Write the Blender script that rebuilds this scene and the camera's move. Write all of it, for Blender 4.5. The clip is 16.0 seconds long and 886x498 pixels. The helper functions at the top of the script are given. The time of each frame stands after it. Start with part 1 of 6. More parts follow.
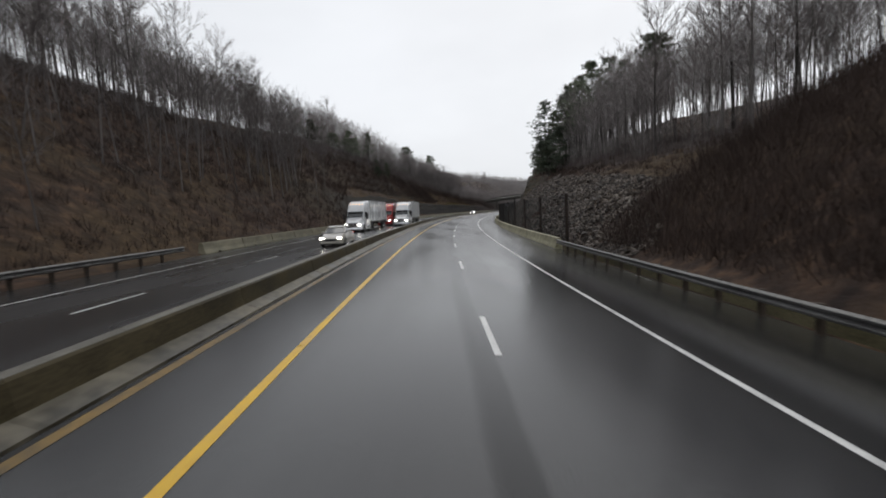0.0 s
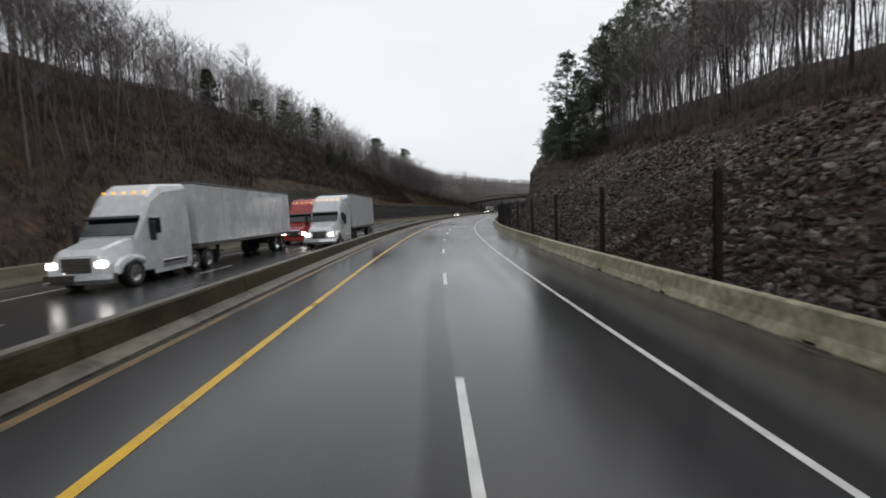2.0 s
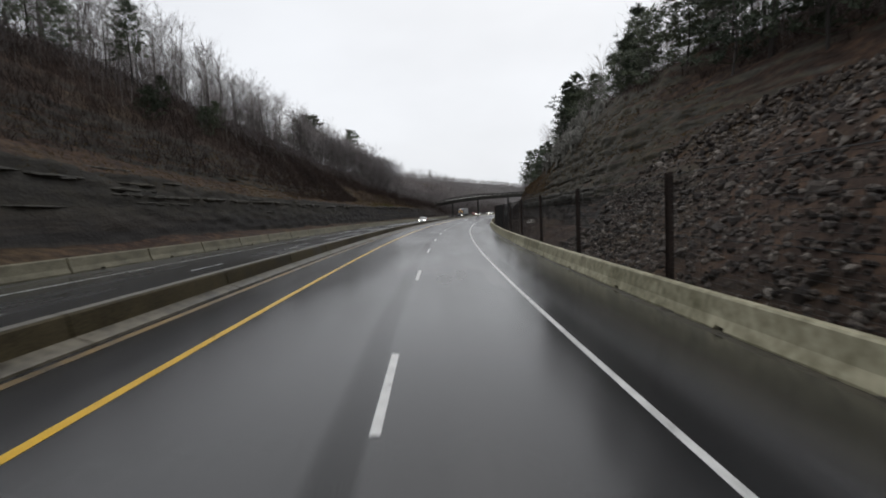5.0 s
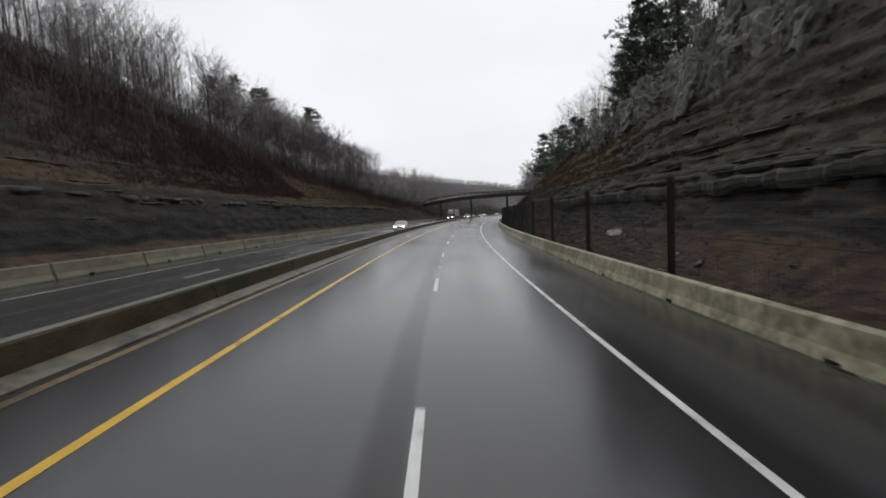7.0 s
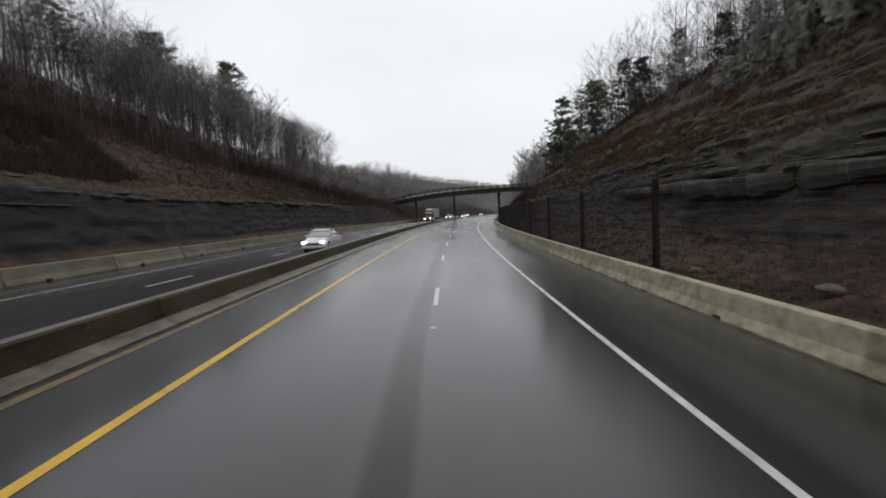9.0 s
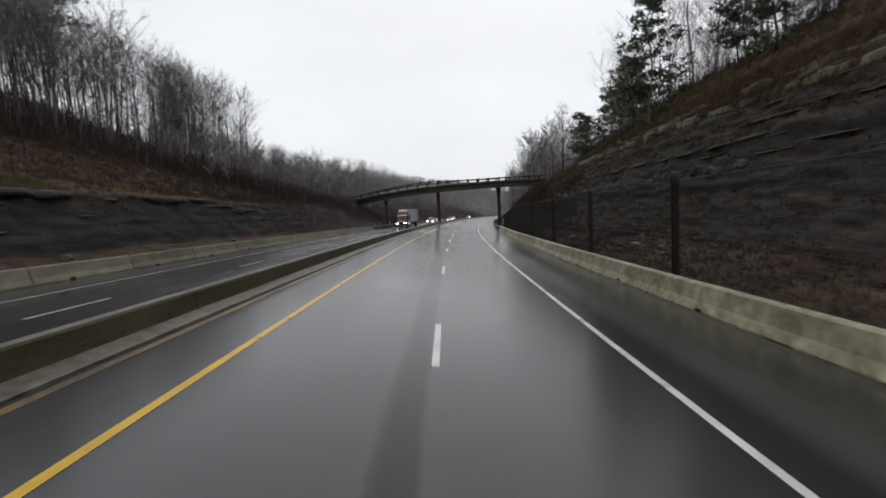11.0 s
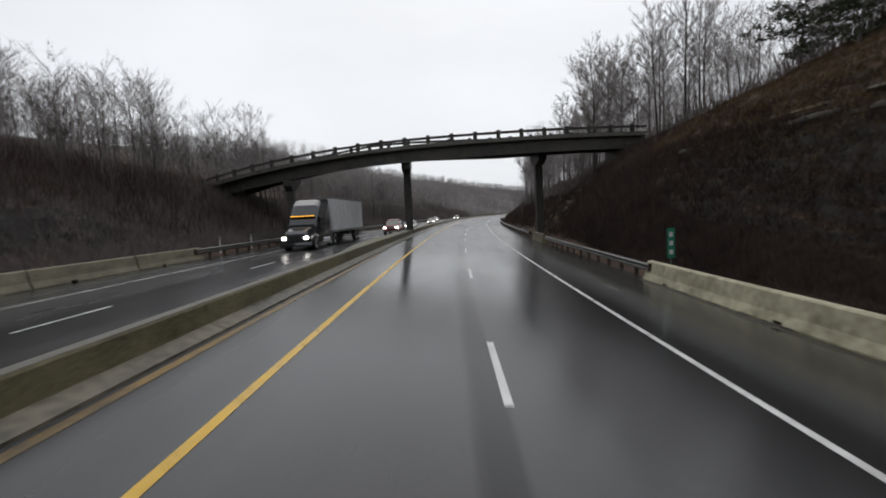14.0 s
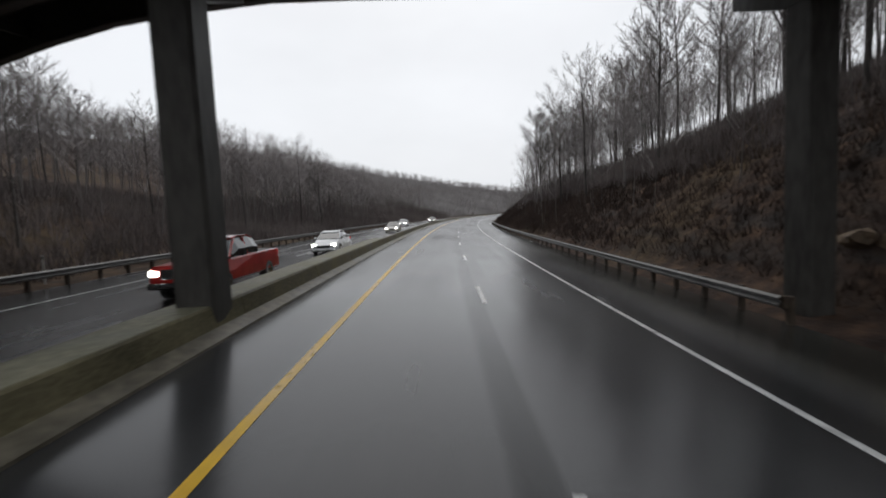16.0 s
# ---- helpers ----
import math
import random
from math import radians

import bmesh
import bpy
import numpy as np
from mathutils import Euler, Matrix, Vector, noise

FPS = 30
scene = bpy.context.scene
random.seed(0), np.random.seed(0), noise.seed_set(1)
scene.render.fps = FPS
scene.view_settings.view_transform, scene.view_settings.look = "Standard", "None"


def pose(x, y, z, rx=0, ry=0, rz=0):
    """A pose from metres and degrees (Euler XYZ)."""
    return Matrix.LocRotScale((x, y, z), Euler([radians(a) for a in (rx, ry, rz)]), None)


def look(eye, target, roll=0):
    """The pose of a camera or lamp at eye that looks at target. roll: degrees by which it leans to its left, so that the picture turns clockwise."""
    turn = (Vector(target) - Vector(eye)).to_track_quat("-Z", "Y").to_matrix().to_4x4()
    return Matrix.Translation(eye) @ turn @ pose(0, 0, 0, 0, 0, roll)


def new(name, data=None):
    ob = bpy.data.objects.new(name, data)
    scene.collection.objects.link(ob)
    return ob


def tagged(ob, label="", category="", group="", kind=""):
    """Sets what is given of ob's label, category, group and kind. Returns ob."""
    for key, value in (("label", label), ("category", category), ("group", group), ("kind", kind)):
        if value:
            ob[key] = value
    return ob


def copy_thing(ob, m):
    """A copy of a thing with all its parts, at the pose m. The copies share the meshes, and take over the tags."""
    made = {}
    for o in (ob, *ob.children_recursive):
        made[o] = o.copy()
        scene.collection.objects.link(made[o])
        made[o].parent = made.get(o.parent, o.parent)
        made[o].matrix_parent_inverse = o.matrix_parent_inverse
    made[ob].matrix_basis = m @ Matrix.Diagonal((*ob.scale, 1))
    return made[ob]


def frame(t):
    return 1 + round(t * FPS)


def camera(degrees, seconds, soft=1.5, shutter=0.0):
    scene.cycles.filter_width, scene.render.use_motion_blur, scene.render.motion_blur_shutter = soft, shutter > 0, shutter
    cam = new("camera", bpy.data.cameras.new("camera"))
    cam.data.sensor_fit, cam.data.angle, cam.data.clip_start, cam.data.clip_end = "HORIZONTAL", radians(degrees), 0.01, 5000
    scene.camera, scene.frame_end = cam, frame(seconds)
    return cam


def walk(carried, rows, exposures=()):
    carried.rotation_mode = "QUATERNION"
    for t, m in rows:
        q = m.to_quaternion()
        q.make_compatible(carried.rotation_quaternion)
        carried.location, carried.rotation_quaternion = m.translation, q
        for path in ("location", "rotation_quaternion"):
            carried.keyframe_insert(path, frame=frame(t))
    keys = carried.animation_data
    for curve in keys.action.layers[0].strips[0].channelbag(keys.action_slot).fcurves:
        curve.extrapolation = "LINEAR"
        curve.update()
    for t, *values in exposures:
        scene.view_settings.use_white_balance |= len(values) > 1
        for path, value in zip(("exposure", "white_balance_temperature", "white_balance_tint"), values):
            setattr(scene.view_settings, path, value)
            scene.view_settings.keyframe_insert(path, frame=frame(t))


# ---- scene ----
import itertools

# ---------------------------------------------------------------- the road's line
# curvature of the lane line (1/km, positive turns right), by metres along the road
BENDS = [(-20, 0.965), (60, 1.072), (120, 1.533), (180, 1.26), (240, 0.813), (300, 0.948), (360, 0.647), (440, 1.0), (900, 1.6)]
BANK = 4.6  # degrees by which the carriageway falls to the right
FALL = math.tan(radians(BANK))


def road_table():
    xs, ks = zip(*BENDS)
    s = np.arange(-200.0, 1400.0, 2.0)
    h = np.cumsum(np.interp(s, xs, np.array(ks) * 1e-3)) * 2.0
    h -= np.interp(0.0, s, h)
    x, y = np.cumsum(np.sin(h)) * 2.0, np.cumsum(np.cos(h)) * 2.0
    return s, h, x - np.interp(0.0, s, x), y - np.interp(0.0, s, y)


RS, RH, RX, RY = road_table()


def place(s, u, z=0.0):
    """World point at s metres along the road, u metres right of the lane line, z up."""
    h = np.interp(s, RS, RH)
    return np.stack([np.interp(s, RS, RX) + u * np.cos(h), np.interp(s, RS, RY) - u * np.sin(h), z + 0 * h], -1)


def road_z(u):
    """Height of the paved cross-section: our side is banked, the far side lies level."""
    return np.interp(u, [-40, -6.6, -6.2, 7.6, 30], [0.36, 0.36, 6.2 * FALL, -7.6 * FALL, -7.6 * FALL])


def stand(s, u, z=0.0, turn=0.0):
    """Pose of a thing at (s, u, z) whose +Y looks along the road, turned by some degrees to its left."""
    x, y, zz = (float(v) for v in place(s, u, z))
    return pose(x, y, zz, 0, 0, turn - math.degrees(float(np.interp(s, RS, RH))))


# ---------------------------------------------------------------- camera
cam = camera(88.1, 16.0, soft=1.8, shutter=0.2)
# seconds, along, across, over the road, turn to the left, tilt up, lean to the left
DRIVE = [
    (0.0, 6.61, -1.23, 2.53, -1.59, -4.71, 1.82),
    (0.5, 16.82, -1.07, 2.53, -1.63, -4.66, 1.82),
    (1.0, 27.02, -0.91, 2.53, -1.68, -4.61, 1.82),
    (1.5, 37.18, -0.72, 2.53, -1.78, -4.56, 1.82),
    (2.0, 47.29, -0.51, 2.53, -1.89, -4.51, 1.82),
    (2.5, 57.38, -0.27, 2.53, -2.03, -4.43, 1.82),
    (3.0, 67.43, -0.04, 2.53, -2.15, -4.35, 1.82),
    (3.5, 77.42, 0.09, 2.53, -2.23, -4.29, 1.82),
    (4.0, 87.35, 0.21, 2.53, -2.26, -4.26, 1.82),
    (4.5, 97.21, 0.40, 2.53, -2.29, -4.27, 1.82),
    (5.0, 107.03, 0.54, 2.53, -2.19, -4.30, 1.82),
    (5.5, 116.81, 0.54, 2.53, -1.79, -4.29, 1.82),
    (6.0, 126.54, 0.46, 2.53, -1.32, -4.27, 1.82),
    (6.5, 136.22, 0.31, 2.53, -1.02, -4.25, 1.82),
    (7.0, 145.89, 0.18, 2.53, -0.79, -4.24, 1.82),
    (7.5, 155.60, 0.16, 2.53, -0.62, -4.21, 1.82),
    (8.0, 165.34, 0.17, 2.53, -0.53, -4.20, 1.82),
    (8.5, 175.06, 0.15, 2.53, -0.56, -4.28, 1.82),
    (9.0, 184.92, 0.13, 2.53, -0.61, -4.35, 1.82),
    (9.5, 195.11, 0.12, 2.53, -0.54, -4.35, 1.82),
    (10.0, 205.47, 0.12, 2.53, -0.44, -4.31, 1.82),
    (10.5, 215.96, 0.10, 2.53, -0.37, -4.21, 1.82),
    (11.0, 226.49, 0.06, 2.53, -0.26, -4.15, 1.82),
    (11.5, 237.00, -0.00, 2.53, 0.01, -4.20, 1.82),
    (12.0, 247.47, -0.11, 2.53, 0.25, -4.31, 1.82),
    (12.5, 257.87, -0.27, 2.53, 0.29, -4.47, 1.82),
    (13.0, 268.24, -0.48, 2.53, 0.28, -4.59, 1.82),
    (13.5, 278.61, -0.69, 2.53, 0.35, -4.52, 1.82),
    (14.0, 289.03, -0.89, 2.53, 0.37, -4.40, 1.82),
    (14.5, 299.62, -1.06, 2.53, 0.17, -4.36, 1.82),
    (15.0, 310.16, -1.19, 2.53, -0.11, -4.33, 1.82),
    (15.5, 320.42, -1.28, 2.53, -0.41, -4.33, 1.82),
    (16.0, 330.60, -1.36, 2.53, -0.74, -4.35, 1.82),
]


def eye(s, u, h, turn, tilt, lean):
    return stand(s, 0) @ pose(0, 0, 0, 0, BANK, 0) @ pose(u, 0, h, 0, 0, turn) @ pose(0, 0, 0, 90 + tilt, 0, 0) @ pose(0, 0, 0, 0, 0, lean)


walk(cam, [(t, eye(*row)) for t, *row in DRIVE])

# ---------------------------------------------------------------- overcast daylight
world = bpy.data.worlds.new("sky")
scene.world = world
world.use_nodes = True
wn, wl = world.node_tree.nodes, world.node_tree.links
sky = wn.new("ShaderNodeTexSky")
sky.sky_type, sky.sun_disc = "NISHITA", False
sky.sun_elevation, sky.sun_rotation = radians(50), radians(20)
sky.dust_density = 6
mix = wn.new("ShaderNodeMix")
mix.data_type = "RGBA"
mix.inputs[0].default_value = 0.94
mix.inputs[7].default_value = (8.5, 8.75, 9.15, 1)
wl.new(sky.outputs[0], mix.inputs[6])
# soft unevenness of the cloud cover
cloud = wn.new("ShaderNodeTexNoise")
cloud.inputs["Scale"].default_value, cloud.inputs["Detail"].default_value = 1.7, 4
cloud_map = wn.new("ShaderNodeMapping")
cloud_map.inputs["Scale"].default_value = (1, 1, 2.4)
wl.new(wn.new("ShaderNodeTexCoord").outputs["Generated"], cloud_map.inputs[0])
wl.new(cloud_map.outputs[0], cloud.inputs["Vector"])
cover = wn.new("ShaderNodeMapRange")
for key, value in (("From Min", 0.3), ("From Max", 0.7), ("To Min", 0.93), ("To Max", 1.07)):
    cover.inputs[key].default_value = value
wl.new(cloud.outputs["Fac"], cover.inputs[0])
veil = wn.new("ShaderNodeVectorMath")
veil.operation = "SCALE"
wl.new(mix.outputs[2], veil.inputs[0])
wl.new(cover.outputs[0], veil.inputs["Scale"])
wl.new(veil.outputs[0], wn["Background"].inputs[0])
wn["Background"].inputs[1].default_value = 0.1

sun = new("sun", bpy.data.lights.new("sun", "SUN"))
sun.data.energy, sun.data.angle, sun.data.color = 0.5, radians(40), (1, 0.97, 0.93)
sun.matrix_world = look((0, 0, 60), (-8, -30, 0))


# ---------------------------------------------------------------- materials
def surface(name, a, b, rough=(0.6, 0.8), fine=20.0, broad=0.6, bump=0.3, dist=0.01, spec=0.5, metal=0.0, coord="pos", stretch=(1, 1, 1), rand=0.0, island=0.0, third=None, coat=0.0):
    """Two colours mixed by broad and fine noise, with roughness that varies and a fine relief."""
    m = bpy.data.materials.new(name)
    m.use_nodes = True
    n, l = m.node_tree.nodes, m.node_tree.links
    out = n["Principled BSDF"]
    if coord == "pos":
        src = n.new("ShaderNodeNewGeometry").outputs["Position"]
    else:
        src = n.new("ShaderNodeTexCoord").outputs[{"obj": "Object", "uv": "UV"}[coord]]
    mp = n.new("ShaderNodeMapping")
    mp.inputs["Scale"].default_value = stretch
    l.new(src, mp.inputs[0])

    def noisy(scale, detail):
        t = n.new("ShaderNodeTexNoise")
        t.inputs["Scale"].default_value, t.inputs["Detail"].default_value = scale, detail
        l.new(mp.outputs[0], t.inputs["Vector"])
        return t.outputs["Fac"]

    def math_(op, x, y):
        t = n.new("ShaderNodeMath")
        t.operation = op
        for i, v in enumerate((x, y)):
            if isinstance(v, (int, float)):
                t.inputs[i].default_value = v
            else:
                l.new(v, t.inputs[i])
        return t.outputs[0]

    big, small = noisy(broad, 5), noisy(fine, 6)
    both = math_("ADD", math_("MULTIPLY", big, 0.55), math_("MULTIPLY", small, 0.45))
    if rand:
        both = math_("ADD", both, math_("MULTIPLY", math_("SUBTRACT", n.new("ShaderNodeObjectInfo").outputs["Random"], 0.5), rand))
    if island:
        both = math_("ADD", both, math_("MULTIPLY", math_("SUBTRACT", n.new("ShaderNodeNewGeometry").outputs["Random Per Island"], 0.5), island))
    ramp = n.new("ShaderNodeValToRGB")
    ramp.color_ramp.elements[0].position, ramp.color_ramp.elements[1].position = 0.36, 0.64
    ramp.color_ramp.elements[0].color, ramp.color_ramp.elements[1].color = (*a, 1), (*b, 1)
    if third:
        e = ramp.color_ramp.elements.new(0.8)
        e.color = (*third, 1)
    l.new(both, ramp.inputs[0])
    l.new(ramp.outputs[0], out.inputs["Base Color"])
    mr = n.new("ShaderNodeMapRange")
    mr.inputs["From Min"].default_value, mr.inputs["From Max"].default_value = 0.3, 0.7
    mr.inputs["To Min"].default_value, mr.inputs["To Max"].default_value = rough
    l.new(big, mr.inputs[0])
    l.new(mr.outputs[0], out.inputs["Roughness"])
    out.inputs["Specular IOR Level"].default_value, out.inputs["Metallic"].default_value = spec, metal
    out.inputs["Coat Weight"].default_value, out.inputs["Coat Roughness"].default_value = coat, 0.08
    if bump:
        bp = n.new("ShaderNodeBump")
        bp.inputs["Strength"].default_value, bp.inputs["Distance"].default_value = bump, dist
        l.new(small, bp.inputs["Height"])
        l.new(bp.outputs[0], out.inputs["Normal"])
    return m


def plain(name, col, rough=0.5, metal=0.0, glow=0.0, coat=0.0):
    m = bpy.data.materials.new(name)
    m.use_nodes = True
    b = m.node_tree.nodes["Principled BSDF"]
    b.inputs["Base Color"].default_value = (*col, 1)
    b.inputs["Roughness"].default_value, b.inputs["Metallic"].default_value = rough, metal
    b.inputs["Coat Weight"].default_value = coat
    if glow:
        b.inputs["Emission Color"].default_value, b.inputs["Emission Strength"].default_value = (*col, 1), glow
    return m


def wet_asphalt(name, tracks, dry=0.0):
    """Wet worn asphalt: aggregate, polished wheel paths, a darker seam and streaks along the road. UV is (u, s)."""
    m = bpy.data.materials.new(name)
    m.use_nodes = True
    n, l = m.node_tree.nodes, m.node_tree.links
    out = n["Principled BSDF"]
    uv = n.new("ShaderNodeUVMap").outputs[0]
    sep = n.new("ShaderNodeSeparateXYZ")
    l.new(uv, sep.inputs[0])

    def noisy(scale, sx, sy, detail=4):
        mp = n.new("ShaderNodeMapping")
        mp.inputs["Scale"].default_value = (sx, sy, 1)
        l.new(uv, mp.inputs[0])
        t = n.new("ShaderNodeTexNoise")
        t.inputs["Scale"].default_value, t.inputs["Detail"].default_value = scale, detail
        l.new(mp.outputs[0], t.inputs["Vector"])
        return t.outputs["Fac"]

    def ramp(src, stops, colour=False):
        r = n.new("ShaderNodeValToRGB")
        e = r.color_ramp.elements
        while len(e) < len(stops):
            e.new(0.5)
        for q, (p, c) in zip(e, stops):
            q.position, q.color = p, (*c, 1) if colour else (c, c, c, 1)
        l.new(src, r.inputs[0])
        return r.outputs[0]

    def mul(x, y, op="MULTIPLY"):
        t = n.new("ShaderNodeMath")
        t.operation = op
        for i, v in enumerate((x, y)):
            if isinstance(v, (int, float)):
                t.inputs[i].default_value = v
            else:
                l.new(v, t.inputs[i])
        return t.outputs[0]

    # across the road, with a wandering edge
    wander = mul(mul(noisy(0.08, 1, 1), 0.5, "SUBTRACT"), 0.35)
    across = mul(mul(mul(sep.outputs[0], wander, "ADD"), 18.0, "ADD"), 26.0, "DIVIDE")
    lanes = ramp(across, [((u + 18) / 26, (v, v * (0.97 if u > 5 else 1), v * (0.84 if u > 5 else 1))) for u, v in tracks], True)
    stone = noisy(60, 1, 1, 3)
    patch = noisy(0.25, 1, 0.25, 5)
    streak = noisy(1.1, 1, 0.02, 2)
    tone = mul(mul(mul(patch, 0.72), mul(streak, 0.28), "ADD"), mul(stone, 0.35), "ADD")
    col = ramp(tone, [(0.45, (0.020, 0.0205, 0.022)), (0.85, (0.046, 0.046, 0.047))], True)
    mx = n.new("ShaderNodeMix")
    mx.data_type, mx.blend_type = "RGBA", "MULTIPLY"
    mx.inputs[0].default_value = 1.0
    l.new(col, mx.inputs[6])
    l.new(lanes, mx.inputs[7])
    l.new(mx.outputs[2], out.inputs["Base Color"])
    rough = ramp(mul(mul(streak, 0.25), mul(patch, 0.75), "ADD"), [(0.35, 0.15 + dry), (0.65, 0.28 + dry)])
    l.new(rough, out.inputs["Roughness"])
    l.new(mul(mul(lanes, 1.1, "MINIMUM"), 0.5), out.inputs["Specular IOR Level"])
    bp = n.new("ShaderNodeBump")
    bp.inputs["Strength"].default_value, bp.inputs["Distance"].default_value = 0.06, 0.003
    l.new(stone, bp.inputs["Height"])
    l.new(bp.outputs[0], out.inputs["Normal"])
    return m


TRACKS = [(-18, 0.9), (-12.6, 0.9), (-12.0, 1.0), (-8.0, 1.0), (-6.0, 0.9), (-4.2, 0.8), (-3.0, 1.1), (-0.62, 1.05), (-0.5, 0.6), (-0.1, 0.64), (-0.03, 1.05), (2.4, 1.0), (3.2, 0.85), (3.6, 0.66), (4.2, 0.7), (4.7, 1.5), (5.4, 1.6), (5.9, 0.7), (6.8, 0.65), (7.4, 1.1)]
ASPHALT = wet_asphalt("wet asphalt", TRACKS)
ASPHALT_FAR = wet_asphalt("wet asphalt of the other side", TRACKS[:6], 0.04)
LINE_WHITE = surface("worn white road paint", (0.42, 0.42, 0.41), (0.72, 0.72, 0.7), (0.25, 0.45), 40, 2.0, 0.2, 0.003)
LINE_YELLOW = surface("worn yellow road paint", (0.48, 0.28, 0.015), (0.7, 0.43, 0.022), (0.25, 0.45), 40, 2.0, 0.2, 0.003)
LINE_OLD = surface("dirty old yellow paint", (0.04, 0.033, 0.024), (0.21, 0.128, 0.03), (0.3, 0.6), 5, 0.5, 0.3, 0.004)
CONCRETE = surface("wet weathered concrete", (0.16, 0.15, 0.09), (0.44, 0.41, 0.29), (0.45, 0.75), 4, 1.3, 0.4, 0.006, stretch=(1, 1, 1.1), rand=0.14, spec=0.3)
CONCRETE_MOSSY = surface("mossy wet concrete", (0.028, 0.023, 0.013), (0.092, 0.076, 0.044), (0.4, 0.7), 12, 0.7, 0.4, 0.008, stretch=(1, 1, 2.0), rand=0.12, spec=0.1)
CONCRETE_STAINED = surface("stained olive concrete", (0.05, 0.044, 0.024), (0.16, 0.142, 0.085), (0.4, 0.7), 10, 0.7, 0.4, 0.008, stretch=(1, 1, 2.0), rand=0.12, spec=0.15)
CONCRETE_FAR = surface("grey olive concrete", (0.1, 0.092, 0.062), (0.24, 0.222, 0.16), (0.5, 0.75), 12, 0.8, 0.4, 0.006, stretch=(1, 1, 2.2), rand=0.1, spec=0.2)
# pale colour stands in for the wet reflection along the median's top
CONCRETE_TOP = surface("concrete top with painted wet sheen", (0.075, 0.07, 0.058), (0.18, 0.17, 0.145), (0.4, 0.7), 14, 0.8, 0.3, 0.005, spec=0.35)
GUTTER = surface("silty concrete gutter", (0.03, 0.026, 0.018), (0.17, 0.152, 0.115), (0.3, 0.6), 5, 0.9, 0.3, 0.006, spec=0.25)
CONCRETE_CAP = surface("mossy flat concrete", (0.075, 0.072, 0.045), (0.2, 0.19, 0.135), (0.4, 0.7), 6, 0.6, 0.4, 0.006, spec=0.2)
SILT = surface("wet silt and litter", (0.016, 0.013, 0.009), (0.06, 0.05, 0.034), (0.4, 0.7), 12, 1.2, 0.6, 0.01, spec=0.2)
GALVANISED = surface("weathered galvanised steel", (0.085, 0.084, 0.082), (0.2, 0.197, 0.193), (0.45, 0.65), 8, 1.0, 0.1, 0.003, metal=0.7)
TIMBER_POST = surface("wet dark timber", (0.03, 0.022, 0.016), (0.075, 0.058, 0.045), (0.5, 0.8), 18, 2.0, 0.5, 0.01, stretch=(3, 3, 0.4), coord="obj", spec=0.2)
POST_STEEL = surface("rusted dark steel", (0.018, 0.014, 0.012), (0.05, 0.036, 0.03), (0.5, 0.8), 14, 2.0, 0.3, 0.004, coord="obj", spec=0.2)
WIRE = plain("dark wire", (0.03, 0.03, 0.03), 0.6, 0.3)
ROCK = surface("wet grey sandstone", (0.05, 0.045, 0.04), (0.16, 0.145, 0.125), (0.5, 0.8), 6, 0.7, 0.7, 0.05, coord="obj", rand=0.35, third=(0.26, 0.235, 0.2), spec=0.2)
BARK = surface("wet grey bark", (0.05, 0.045, 0.042), (0.16, 0.146, 0.138), (0.7, 0.9), 8, 0.6, 0.4, 0.02, coord="obj", stretch=(1, 1, 0.3), rand=0.5, spec=0.1)
# lighter than BARK: some haze is put into the colour of the woods' trunks
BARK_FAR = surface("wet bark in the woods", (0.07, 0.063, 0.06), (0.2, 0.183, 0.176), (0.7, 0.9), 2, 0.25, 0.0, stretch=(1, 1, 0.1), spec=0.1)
TWIG = surface("bare twigs", (0.13, 0.116, 0.112), (0.3, 0.275, 0.268), (0.7, 0.9), 3, 0.4, 0.0, coord="obj", rand=0.4, spec=0.08)
# distance haze painted into the twig colour, far paler than TWIG
HAZED_TWIG = surface("twigs paled with haze", (0.2, 0.185, 0.18), (0.42, 0.4, 0.395), (0.7, 0.9), 3, 0.03, 0.0, spec=0.08)
NEEDLE = surface("pine needles", (0.045, 0.057, 0.039), (0.125, 0.145, 0.094), (0.5, 0.8), 4, 0.5, 0.0, coord="obj", rand=0.3, spec=0.15)
UNDERBRUSH = surface("grey-brown underbrush", (0.075, 0.063, 0.06), (0.2, 0.172, 0.163), (0.7, 0.9), 1.5, 0.1, 0.0, spec=0.05)
BRUSH = surface("brown winter brush", (0.03, 0.023, 0.0205), (0.082, 0.06, 0.051), (0.7, 0.9), 1.5, 0.12, 0.0, third=(0.14, 0.078, 0.052), spec=0.05)
GRASS = surface("dead tan grass", (0.075, 0.052, 0.026), (0.155, 0.108, 0.055), (0.7, 0.9), 2.0, 0.2, 0.0, spec=0.05)
RUST_GRASS = surface("rusty brown dead grass", (0.06, 0.042, 0.025), (0.15, 0.103, 0.06), (0.7, 0.9), 2.0, 0.2, 0.0, spec=0.05)
MOSS_GRASS = surface("yellow-green wet grass", (0.06, 0.06, 0.022), (0.16, 0.145, 0.06), (0.7, 0.9), 2.0, 0.2, 0.0, spec=0.05)
LITTER = surface("sodden red-brown leaf litter", (0.035, 0.02, 0.014), (0.1, 0.05, 0.036), (0.6, 0.85), 6, 0.8, 0.0, spec=0.1)
SILT = surface("wet dark silt", (0.02, 0.018, 0.013), (0.06, 0.054, 0.038), (0.4, 0.7), 18, 1.2, 0.3, 0.005, spec=0.25)
BRIDGE_STEEL = surface("weathered brown bridge steel", (0.035, 0.033, 0.03), (0.075, 0.07, 0.062), (0.5, 0.75), 5, 0.5, 0.2, 0.006, spec=0.25)
